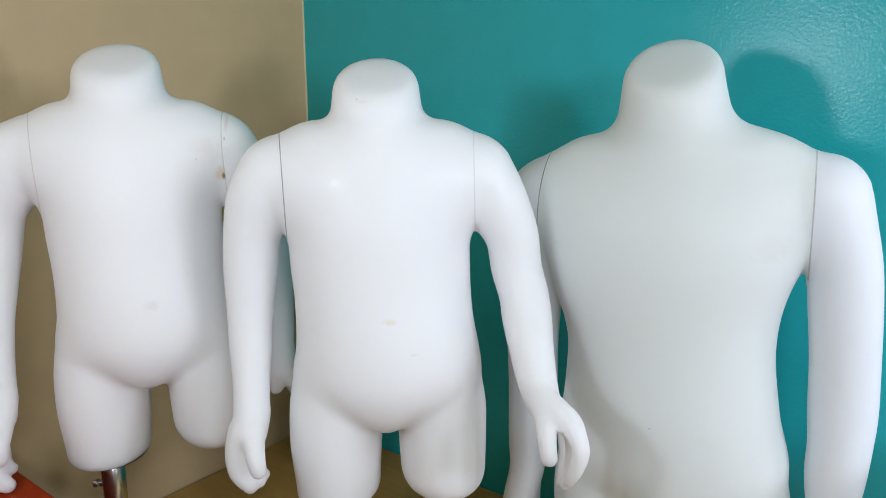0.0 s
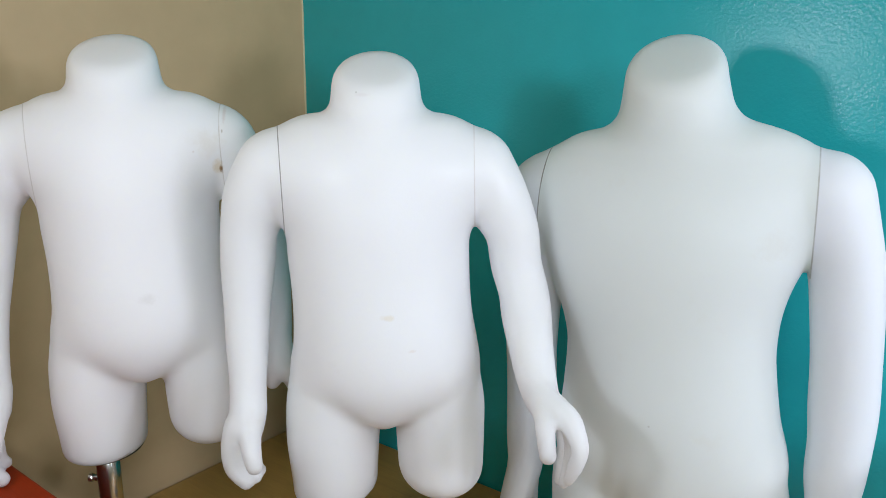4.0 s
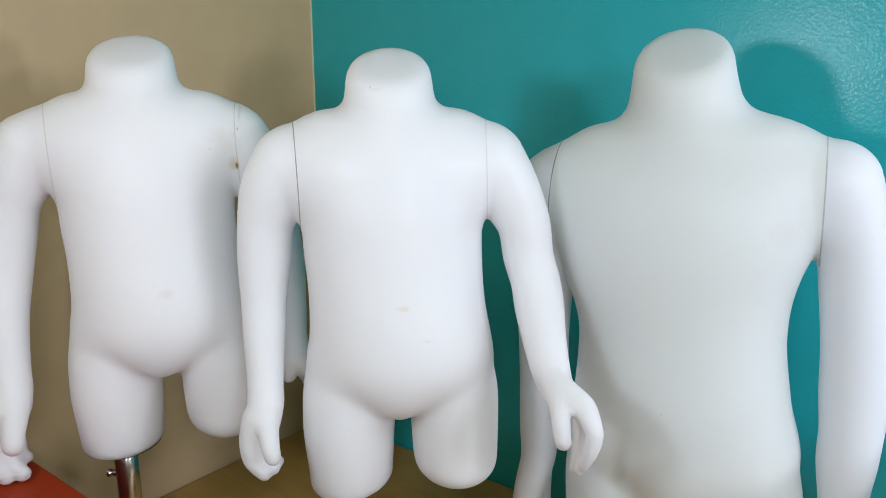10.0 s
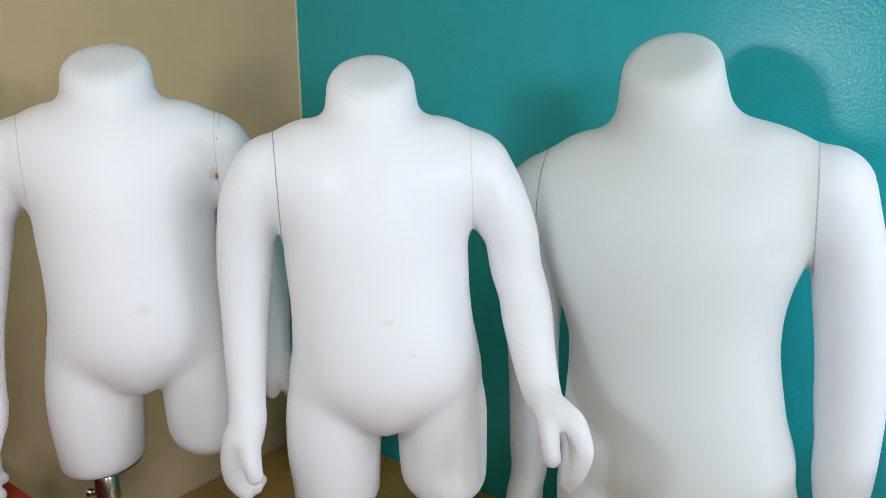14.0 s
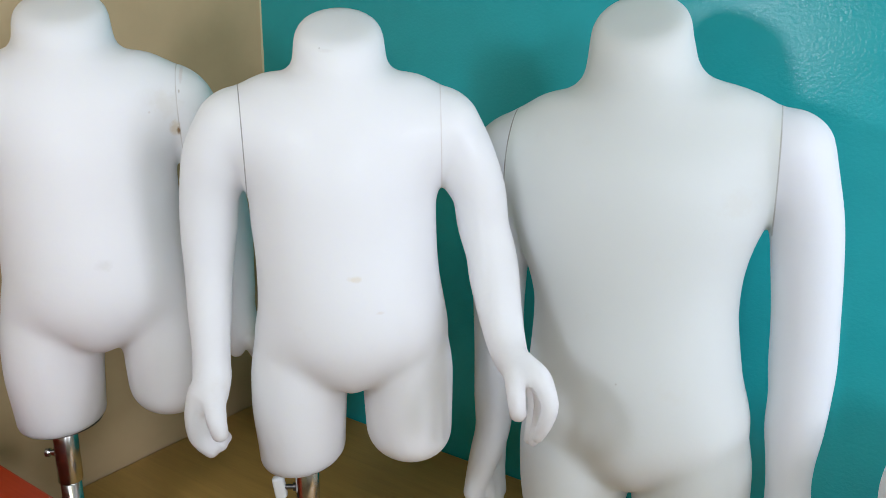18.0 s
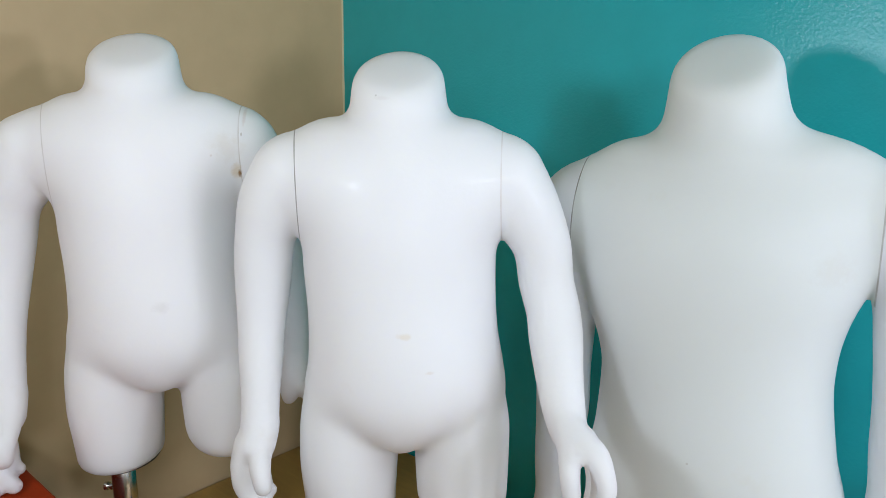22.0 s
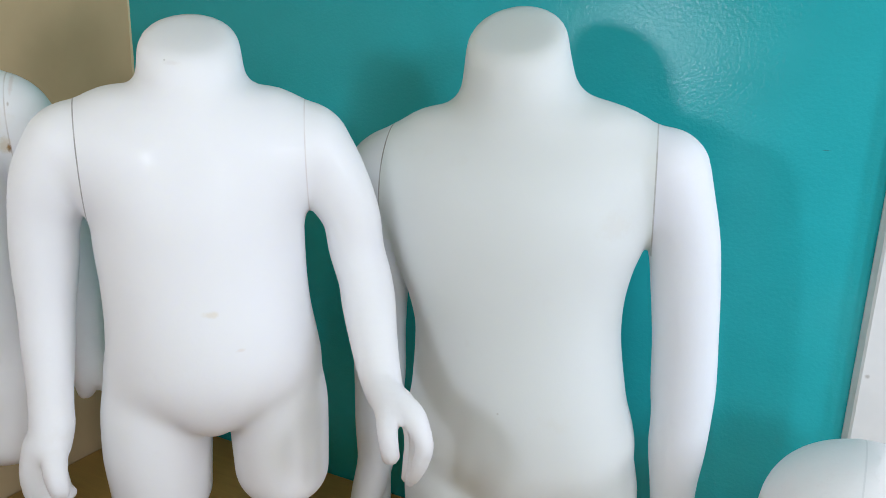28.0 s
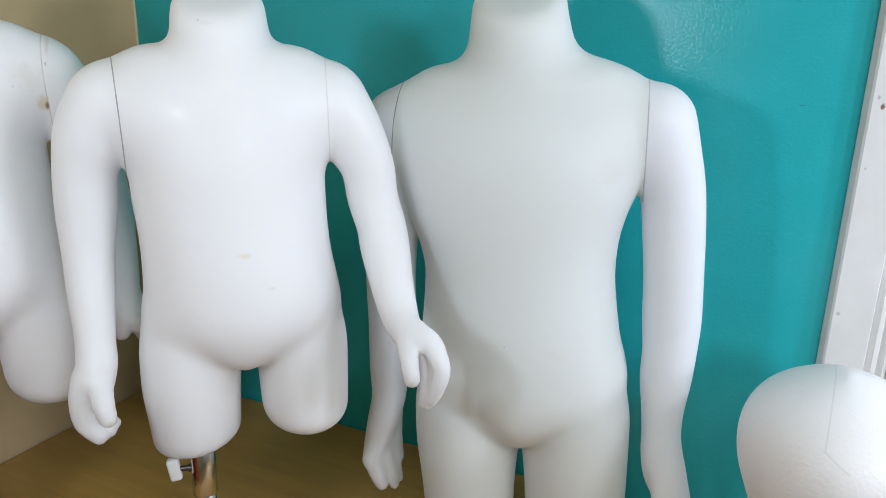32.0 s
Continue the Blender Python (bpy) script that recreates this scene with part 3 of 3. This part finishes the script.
A_ARM_R = (
    [(-0.105, -0, -0.055, 0.0355), (-0.1205, -0, -0.080, 0.0335), (-0.1318, -0, -0.106, 0.0285), (-0.1390, -0, -0.144, 0.0272), (-0.1438, -0.005, -0.1836, 0.0252), (-0.1440, -0.015, -0.217, 0.0222), (-0.1424, -0.025, -0.2523, 0.0202), (-0.1405, -0.034, -0.286, 0.0195), (-0.1411, -0.04, -0.3065, 0.0202)],
    None,
    [[(-0.1436, -0.045, -0.3103, 0.0200), (-0.1550, -0.052, -0.3360, 0.0166), (-0.1552, -0.058, -0.3560, 0.0130), (-0.1425, -0.065, -0.3712, 0.0082)],
     [(-0.1470, -0.050, -0.3440, 0.0128), (-0.1390, -0.058, -0.3620, 0.0092), (-0.1285, -0.062, -0.3712, 0.0076)],
     [(-0.1410, -0.043, -0.3380, 0.0110), (-0.1345, -0.047, -0.3560, 0.0074), (-0.1290, -0.048, -0.3605, 0.0062)],
     [(-0.1335, -0.036, -0.2895, 0.0112), (-0.1300, -0.055, -0.3080, 0.0118), (-0.1270, -0.076, -0.3215, 0.0108), (-0.1252, -0.083, -0.3310, 0.0096)]],
)
A_ARM_L = (
    [(0.092, 0, -0.051, 0.034), (0.106, 0, -0.074, 0.0315), (0.117, 0, -0.104, 0.0275), (0.1228, 0, -0.14, 0.0268), (0.1278, -0.008, -0.1778, 0.0266), (0.1300, -0.025, -0.2069, 0.0248), (0.1325, -0.035, -0.2418, 0.0218), (0.1338, -0.042, -0.2674, 0.0169)],
    ((0.1416, -0.045, -0.2727), (0.0141, 0.0187, 0.0159)),
    [[(0.1523, -0.06, -0.2810, 0.0096), (0.1619, -0.065, -0.2921, 0.0086), (0.1648, -0.065, -0.3103, 0.0073)],
     [(0.1522, -0.045, -0.2884, 0.0098), (0.1607, -0.045, -0.3053, 0.0089), (0.1597, -0.042, -0.3274, 0.0075)],
     [(0.1492, -0.03, -0.2923, 0.0096), (0.1568, -0.028, -0.3105, 0.0086), (0.1548, -0.026, -0.3327, 0.0077)],
     [(0.1346, -0.05, -0.2612, 0.0093), (0.1336, -0.055, -0.2776, 0.0081), (0.1339, -0.058, -0.2891, 0.0069)]],
)
C_ARM_L = (
    [(0.129, 0, -0.085, 0.0422), (0.1405, 0, -0.112, 0.0377), (0.1540, 0, -0.146, 0.0322), (0.1605, 0, -0.19, 0.0310), (0.1655, 0, -0.24, 0.03), (0.1685, 0, -0.285, 0.03), (0.1693, -0.004, -0.3182, 0.0278), (0.1684, -0.006, -0.3507, 0.0265), (0.1683, -0.01, -0.3822, 0.0224), (0.1691, -0.014, -0.4086, 0.0206), (0.1713, -0.018, -0.4322, 0.0219), (0.1764, -0.02, -0.4549, 0.0228), (0.1838, -0.022, -0.476, 0.0205), (0.1913, -0.024, -0.5038, 0.0201)],
    None,
    [[(0.1822, -0.026, -0.5001, 0.0107), (0.1864, -0.03, -0.533, 0.0088), (0.1906, -0.034, -0.5552, 0.0069)],
     [(0.1905, -0.028, -0.501, 0.0107), (0.1986, -0.032, -0.537, 0.0089), (0.2025, -0.036, -0.5614, 0.0069)],
     [(0.1985, -0.028, -0.4984, 0.01), (0.2079, -0.031, -0.5327, 0.0082), (0.2124, -0.034, -0.5555, 0.0069)],
     [(0.1731, -0.034, -0.4567, 0.009), (0.1714, -0.04, -0.4809, 0.0084), (0.173, -0.044, -0.5005, 0.0072)]],
)
C_ARM_R = (
    [(-0.125, 0, -0.098, 0.04), (-0.131, 0, -0.124, 0.036), (-0.135, 0, -0.15, 0.0325), (-0.135, 0, -0.2, 0.0305), (-0.1345, -0, -0.26, 0.0275), (-0.132, -0.004, -0.3083, 0.0264), (-0.1335, -0.01, -0.3611, 0.0222), (-0.1337, -0.012, -0.4005, 0.0193), (-0.1407, -0.016, -0.4354, 0.0173), (-0.1479, -0.02, -0.4634, 0.0133), (-0.1516, -0.024, -0.4779, 0.0103)],
    None,
    [[(-0.1508, -0.022, -0.482, 0.0107), (-0.1434, -0.022, -0.5038, 0.0085), (-0.1394, -0.022, -0.5117, 0.0072)],
     [(-0.1418, -0.012, -0.4675, 0.012), (-0.1327, -0.01, -0.5041, 0.0086), (-0.1278, -0.01, -0.5174, 0.0065)],
     [(-0.136, -0.002, -0.4652, 0.0101), (-0.1268, -0, -0.5021, 0.0062), (-0.1232, -0, -0.5156, 0.0045)],
     [(-0.1293, -0.002, -0.4271, 0.0092), (-0.1297, 0.006, -0.4654, 0.0081), (-0.1245, 0.008, -0.4898, 0.0048)]],
)

LARGE_TORSO = [
    (-0.050, -0.002, 0.078, 0.050, 0.050), (-0.085, -0.002, 0.118, 0.072, 0.066), (-0.115, -0.002, 0.130, 0.080, 0.074),
    (-0.147, -0.002, 0.1255, 0.083, 0.076), (-0.165, -0.002, 0.117, 0.083, 0.074), (-0.188, -0.0015, 0.1105, 0.082, 0.071),
    (-0.210, 0.0020, 0.1040, 0.081, 0.068), (-0.240, 0.0060, 0.1000, 0.081, 0.066), (-0.270, 0.0080, 0.1025, 0.083, 0.068),
    (-0.311, 0.0105, 0.1075, 0.086, 0.074), (-0.349, 0.012, 0.1155, 0.087, 0.082), (-0.368, 0.0145, 0.108, 0.086, 0.086),
    (-0.386, 0.0165, 0.086, 0.082, 0.084), (-0.404, 0.017, 0.058, 0.074, 0.076), (-0.420, 0.017, 0.033, 0.062, 0.064), (-0.434, 0.017, 0.013, 0.046, 0.046),
]
LARGE_LEGS = [
    [(-0.31, -0.036, 0.050, 0.050, 0.070), (-0.36, -0.040, 0.0585, 0.064, 0.078), (-0.40, -0.044, 0.0595, 0.070, 0.078), (-0.447, -0.0435, 0.058, 0.070, 0.070), (-0.50, -0.040, 0.054, 0.064, 0.062), (-0.58, -0.036, 0.050, 0.058, 0.056)],
    [(-0.31, 0.062, 0.050, 0.050, 0.070), (-0.36, 0.0715, 0.0565, 0.064, 0.078), (-0.40, 0.0785, 0.058, 0.070, 0.078), (-0.447, 0.080, 0.0585, 0.070, 0.070), (-0.50, 0.083, 0.057, 0.064, 0.062), (-0.58, 0.084, 0.053, 0.058, 0.056)],
]
LARGE_NECK = (0.0385, 0.60, 0.06, [(0.085, -0.010, 0.040, 0.042, 0.044), (0.022, -0.0065, 0.0460, 0.046, 0.048), (-0.012, -0.003, 0.0525, 0.05, 0.052), (-0.05, -0.002, 0.062, 0.052, 0.056)])
LARGE_SHOULDER = [(-0.114, 0.004, -0.092, 0.040), (-0.085, 0.004, -0.0835, 0.0455), (-0.035, 0.004, -0.071, 0.047), (0.03, 0.004, -0.062, 0.048), (0.085, 0.004, -0.074, 0.046), (0.112, 0.004, -0.083, 0.040)]
LARGE_PIT = -0.158
LARGE_CUTS = ((-0.535, 0.0, 0.012), (-0.545, 0.0, 0.025))

torso_b = mannequin("mannequin", SMALL_TORSO, SMALL_LEGS, SMALL_NECK, SMALL_SHOULDER, SMALL_PIT, (B_ARM_R, B_ARM_L), SMALL_CUTS, (M_WHITE_B,), (0.013, 0.012, 0.005))
torso_b.matrix_world = pose(-0.055, 0.661, TABLE)
tagged(torso_b, "glossy white plastic toddler mannequin torso, headless, on a pole", "mannequin", group="mannequins in the corner")


def lowered(arm):
    palm = arm[1] and ((arm[1][0][0], arm[1][0][1], arm[1][0][2] - 0.016), arm[1][1])
    return ([(x, y, z - 0.016, r) for x, y, z, r in arm[0]], palm, [[(x, y, z - 0.016, r) for x, y, z, r in f] for f in arm[2]])


A_LEGS = [[(z, x - 0.0010, w - 0.0003, f, b) for z, x, w, f, b in SMALL_LEGS[0]], [(z, x + 0.0040, w, f, b) for z, x, w, f, b in SMALL_LEGS[1]]]
A_NECK = (*SMALL_NECK[:3], [(z, x - 0.0042, w + 0.0020, f, b) for z, x, w, f, b in SMALL_NECK[3]])
A_CUTS = ((-0.3885, 0.0, 0.007), (-0.381, -0.04, 0.030))
torso_a = mannequin("mannequin", SMALL_TORSO, A_LEGS, A_NECK, SMALL_SHOULDER, SMALL_PIT, (lowered(A_ARM_R), lowered(A_ARM_L)), A_CUTS, (M_WHITE_A,), (0.013, 0.012, 0.005))
torso_a.matrix_world = pose(-0.310, 0.725, TABLE + 0.016, 0, 0, 10)
tagged(torso_a, "scuffed white plastic toddler mannequin torso with small rust stains", "mannequin", group="mannequins in the corner")
torso_c = mannequin("mannequin", LARGE_TORSO, LARGE_LEGS, LARGE_NECK, LARGE_SHOULDER, LARGE_PIT, (C_ARM_R, C_ARM_L), LARGE_CUTS, (M_GREYWHITE, M_WHITE), (0.018, 0.015, 0.006))
torso_c.matrix_world = pose(0.2223, 0.6725, TABLE + 0.6243, 0, 0, -22) @ Matrix.Diagonal((0.975, 0.975, 0.975, 1)) @ pose(0, 0, -0.624)
tagged(torso_c, "larger grey-white plastic child mannequin torso with brighter arms, headless", "mannequin", group="mannequins in the corner")


# ---- poles under the mannequins ----
def stand(x, y, top, sleeve, foot_r, label, knob):
    """A chrome pole from the tabletop into the leg, with a flange, a sleeve and a clamping screw."""
    ob = tagged(new("mannequin_stand"), label, "stand", group="mannequin stands")
    ob.matrix_world = pose(x, y, TABLE)
    h = top - TABLE
    low = sleeve - TABLE
    part("base_plate", turned([(foot_r, 0), (foot_r, 0.004), (foot_r - 0.004, 0.007), (0.016, 0.009), (0.014, 0.012)], 64), M_STEEL, ob, smooth=False)
    part("inner_tube", turned([(0.0104, 0.01), (0.0104, low + 0.004)], 40), M_CHROME, ob, smooth=True)
    part("sleeve", turned([(0.0107, low - 0.002), (0.0122, low), (0.0122, h + 0.02)], 40), M_CHROME, ob, smooth=True)
    side = pose(-0.0122, 0, h - knob[0], 0, -90, 0)
    part("clamp_screw", turned([(0.0042, -0.002), (0.0042, 0.002), (0.0028, 0.0024), (0.0028, knob[1])], 24, side), M_STEEL if knob[2] else M_CHROME, ob)
    if knob[2]:
        wing = box((-0.0060, -0.005, -0.0120), (0.0060, 0.005, 0.0120), 0.003, 3)
        wing.transform(Matrix.Translation((-0.0122 - knob[1] - 0.005, 0, h - knob[0])) @ pose(0, 0, 0, 0, -9, 0))
        part("knob", wing, M_KNOB, ob, "white plastic wing knob", smooth=True)
    else:
        part("screw_head", turned([(0.0044, 0), (0.0048, 0.001), (0.0048, 0.004), (0.003, 0.0055)], 20, pose(-0.0122 - knob[1], 0, h - knob[0], 0, -90, 0)), M_CHROME, ob)
    return ob


def flange(mannequin_ob, x, y, z, rx, ry, tilt):
    """The dark metal plate that closes the cut end of the leg."""
    bm = turned([(0.97, -0.0016), (1.0, -0.0010), (1.0, 0.0012), (0.97, 0.0018)], 48)
    bm.transform(Matrix.Diagonal((rx, ry, 1, 1)))
    bm.transform(pose(0, 0, 0, 0, tilt, 0))
    ob = part("leg_plate", bm, M_STEEL)
    ob.matrix_world = mannequin_ob.matrix_world @ pose(x, y, z)
    return tagged(ob, "thin dark metal plate under the cut leg", "plate", group="leg plates")


flange(torso_b, -0.0458, -0.001, 0.624 - 0.3878, 0.0378, 0.0430, -5)
flange(torso_a, -0.0470, -0.001, 0.624 - 0.3893, 0.0378, 0.0430, 0)
stand(-0.0985, 0.660, TABLE + 0.236, TABLE + 0.170, 0.075, "chrome tubular stand with a white clamping knob", (0.0375, 0.0105, True))
stand(-0.3550, 0.712, TABLE + 0.254, TABLE + 0.182, 0.075, "chrome tubular stand with a small clamping screw", (0.040, 0.005, False))
stand(0.1835, 0.662, TABLE + 0.085, TABLE + 0.05, 0.06, "short chrome tubular stand under the larger mannequin", (0.02, 0.005, False))


# ---- foam wig head ----
M_FOAM, nt, fb = material("white_foam", (0.80, 0.79, 0.79), 0.55)
v = coords(nt)
vor = nt.nodes.new("ShaderNodeTexVoronoi")
vor.feature = "SMOOTH_F1"
vor.inputs["Scale"].default_value = 300
nt.links.new(v, vor.inputs["Vector"])
cells = ramp(nt, vor.outputs["Distance"], [(0.1, (1, 1, 1)), (0.7, (0, 0, 0))])
sep = nt.nodes.new("ShaderNodeSeparateXYZ")
nt.links.new(v, sep.inputs[0])
high = calc(nt, "GREATER_THAN", sep.outputs["Z"], 0.274)
seam_off = calc(nt, "ABSOLUTE", calc(nt, "ADD", sep.outputs["X"], 0.0100))
seam_cut = calc(nt, "MULTIPLY", calc(nt, "LESS_THAN", seam_off, 0.0006), high)
fold_off = calc(nt, "ABSOLUTE", calc(nt, "SUBTRACT", sep.outputs["Z"], calc(nt, "SUBTRACT", 0.2693, calc(nt, "MULTIPLY", sep.outputs["X"], 0.55))))
fold_run = calc(nt, "LESS_THAN", calc(nt, "ABSOLUTE", calc(nt, "ADD", sep.outputs["X"], 0.0012)), 0.0085)
fold_cut = calc(nt, "MULTIPLY", calc(nt, "LESS_THAN", fold_off, 0.0006), fold_run)
scored = calc(nt, "SUBTRACT", 1.0, calc(nt, "MINIMUM", calc(nt, "ADD", seam_cut, fold_cut), 1.0))
glint = ramp(nt, noise_tex(nt, v, 150, 3, 0.6), [(0.60, (0, 0, 0)), (0.66, (1, 1, 1))])
beads = mixed(nt, 0.5, cells, noise_tex(nt, v, 240, 2))
bump(nt, fb, calc(nt, "MULTIPLY", calc(nt, "ADD", beads, calc(nt, "MULTIPLY", glint, 0.8)), scored), 0.30, 0.0010)
nt.links.new(mixed(nt, scored, (0.80, 0.79, 0.79), (0.90, 0.885, 0.885)), fb.inputs["Base Color"])
nt.links.new(spread(nt, glint, 0.42, 0.34), fb.inputs["Roughness"])
fb.inputs["Subsurface Weight"].default_value = 0.6
fb.inputs["Subsurface Radius"].default_value = (0.030, 0.028, 0.028)


def foam(p):
    x, y, z = p.T
    d = loft(p, FOAM)
    return smax(smax(d, z - 0.305, 0.05), -z, 0.006)


# height, middle, half width, forward, back
FOAM = [(0.0, 0, 0.056, 0.060, 0.060), (0.02, 0, 0.052, 0.054, 0.056), (0.09, 0, 0.046, 0.060, 0.060), (0.15, 0, 0.048, 0.066, 0.070), (0.19, 0, 0.0600, 0.076, 0.086),
        (0.225, 0, 0.0740, 0.086, 0.096), (0.250, 0, 0.0760, 0.086, 0.097), (0.275, 0, 0.0695, 0.078, 0.090), (0.292, 0, 0.058, 0.065, 0.075), (0.305, 0, 0.030, 0.036, 0.040)]
fv, fq = skin(foam, (-0.11, -0.12, -0.02), (0.11, 0.13, 0.34), 0.004)
fm = bpy.data.meshes.new("foam_head")
fm.from_pydata(fv.tolist(), [], fq.tolist())
fm.materials.append(M_FOAM)
fm.polygons.foreach_set("use_smooth", [True] * len(fm.polygons))
foam_head = new("foam_head", fm)
foam_head.matrix_world = pose(0.466, 0.468, TABLE, 0, 0, -42) @ Matrix.Diagonal((1.104, 1.104, 1.12, 1))
tagged(foam_head, "white polystyrene wig head with beaded surface and mould seam", "foam head")


# ---- on the cabinet: weather clock, card box, black case ----
clock = tagged(new("digital_clock"), "black digital weather clock with silver rim and grey display", "clock")
clock.matrix_world = pose(-0.5980, 0.741, RED_TOP, -4, 0, 14)
CW, CH = 0.0540, 0.1045
part("body", box((-CW + 0.001, 0.004, 0.0), (CW - 0.0015, 0.024, CH - 0.005), 0.006, 3), M_BLACK, clock, smooth=False)
rim = box((-CW, -0.002, 0.001), (CW, 0.004, CH - 0.001), 0.0028, 3)
part("rim", rim, M_SILVER, clock, "silver plastic rim")
part("front_panel", box((-CW + 0.0022, -0.0035, 0.0032), (CW - 0.0055, -0.0018, CH - 0.0020), 0.0012, 2), M_BLACK, clock)
part("display", box((-CW + 0.008, -0.0042, 0.020), (CW - 0.013, -0.0034, CH - 0.016)), M_LCD, clock, "dim grey display")


def bar(x0, z0, x1, z1, mat=M_DIGIT):
    part("segment", box((x0, -0.0047, z0), (x1, -0.0041, z1)), mat, clock)


def digit(n, x, z, w, h, t):
    """One seven-segment figure."""
    on = {"1": "bc", "2": "abged", "8": "abcdefg"}[n]
    seg = {"a": (x, z + h - t, x + w, z + h), "g": (x, z + h / 2 - t / 2, x + w, z + h / 2 + t / 2), "d": (x, z, x + w, z + t),
           "f": (x, z + h / 2, x + t, z + h), "b": (x + w - t, z + h / 2, x + w, z + h), "e": (x, z, x + t, z + h / 2), "c": (x + w - t, z, x + w, z + h / 2)}
    for k in on:
        bar(*seg[k])


digit("1", -0.0225, 0.0500, 0.010, 0.033, 0.0036)
digit("2", -0.0085, 0.0500, 0.0130, 0.033, 0.0036)
digit("8", 0.0085, 0.0500, 0.0075, 0.0155, 0.0020)
bar(0.0058, 0.0500, 0.0070, 0.0515)
bar(-0.012, 0.0840, 0.000, 0.0848)
bar(0.014, 0.0755, 0.029, 0.0770)
bar(0.018, 0.0665, 0.024, 0.0680)
bar(0.014, 0.0620, 0.029, 0.0630, M_ORANGE)
bar(0.022, 0.0520, 0.028, 0.0530)
for x in (0.002, 0.0085, 0.0125):
    bar(x, 0.027, x + 0.0045, 0.036)
for x in (-0.032, -0.012, 0.010):
    part("print", box((x, -0.0039, CH - 0.0113), (x + 0.017, -0.0034, CH - 0.0107)), M_SILVER, clock)
for x in (-0.002, 0.022, 0.030):
    part("print", box((x, -0.0039, 0.0098), (x + 0.006, -0.0034, 0.0106)), M_SILVER, clock)

card = tagged(new("card_box"), "small flat white and pink card box with black print", "box")
card.matrix_world = pose(-0.5115, 0.6735, RED_TOP, 0, 0, -23) @ Matrix.Diagonal((0.94, 0.94, 1, 1))


def slab(outline, z0, z1):
    """A flat piece with the given outline."""
    bm = bmesh.new()
    lo, hi = ([bm.verts.new((x, y, z)) for x, y in outline] for z in (z0, z1))
    bm.faces.new(lo[::-1])
    bm.faces.new(hi)
    for k in range(len(outline)):
        n = (k + 1) % len(outline)
        bm.faces.new((lo[k], lo[n], hi[n], hi[k]))
    bmesh.ops.recalc_face_normals(bm, faces=bm.faces[:])
    return bm


part("sleeve", slab([(-0.080, -0.057), (-0.0006, -0.057), (-0.0014, -0.022), (-0.006, -0.016), (-0.0156, -0.0095), (-0.030, -0.004), (-0.055, 0.0), (-0.080, 0.0)], 0.0, 0.0088), M_CARD, card, "white printed card")
part("tray", slab([(0.0, -0.057), (0.0, 0.0), (-0.0545, 0.0), (-0.0295, -0.0037), (-0.0152, -0.0092), (-0.0056, -0.0157), (-0.0010, -0.022), (-0.0003, -0.057)], 0.0003, 0.0084), M_PINK, card, "bright pink card")


def stroke(pts, width):
    """A flat inked line on the card."""
    bm = bmesh.new()
    for (x0, y0), (x1, y1) in zip(pts, pts[1:]):
        d = Vector((x1 - x0, y1 - y0, 0)).normalized() * width / 2
        n = Vector((-d.y, d.x, 0))
        a, b = Vector((x0, y0, 0.0089)) - d, Vector((x1, y1, 0.0089)) + d
        bm.faces.new([bm.verts.new(q) for q in (a - n, b - n, b + n, a + n)])
    return bm


part("print", stroke([(-0.061, -0.030), (-0.049, -0.026), (-0.061, -0.021), (-0.048, -0.016), (-0.061, -0.011), (-0.048, -0.006), (-0.056, -0.002)], 0.0020), M_INK, card)
part("print", stroke([(-0.066, -0.033), (-0.056, -0.029), (-0.067, -0.022)], 0.0012), M_INK, card)
oval = turned([(0.0085, 0.0086), (0.0085, 0.0091)], 32)
oval.transform(Matrix.Translation((-0.0255, -0.0255, 0)) @ pose(0, 0, 0, 0, 0, 25) @ Matrix.Diagonal((1.0, 1.45, 1, 1)))
part("print", oval, M_INK, card)
for x, y in ((-0.0255, -0.0330), (-0.0255, -0.0255), (-0.0255, -0.0185)):
    part("print", stroke([(x - 0.003, y), (x + 0.002, y + 0.003)], 0.0022), M_CARD, card).location = (0, 0, 0.0006)
part("print", stroke([(-0.012, -0.050), (-0.012, -0.030)], 0.0010), M_PINK, card)

case = tagged(new("black_case"), "matt black plastic case standing on the cabinet", "case")
case.matrix_world = pose(-0.513, 0.606, RED_TOP, 0, 0, 42)
part("body", box((-0.075, -0.05, 0.0), (0.0, 0.012, 0.068), 0.003), M_CASE, case)
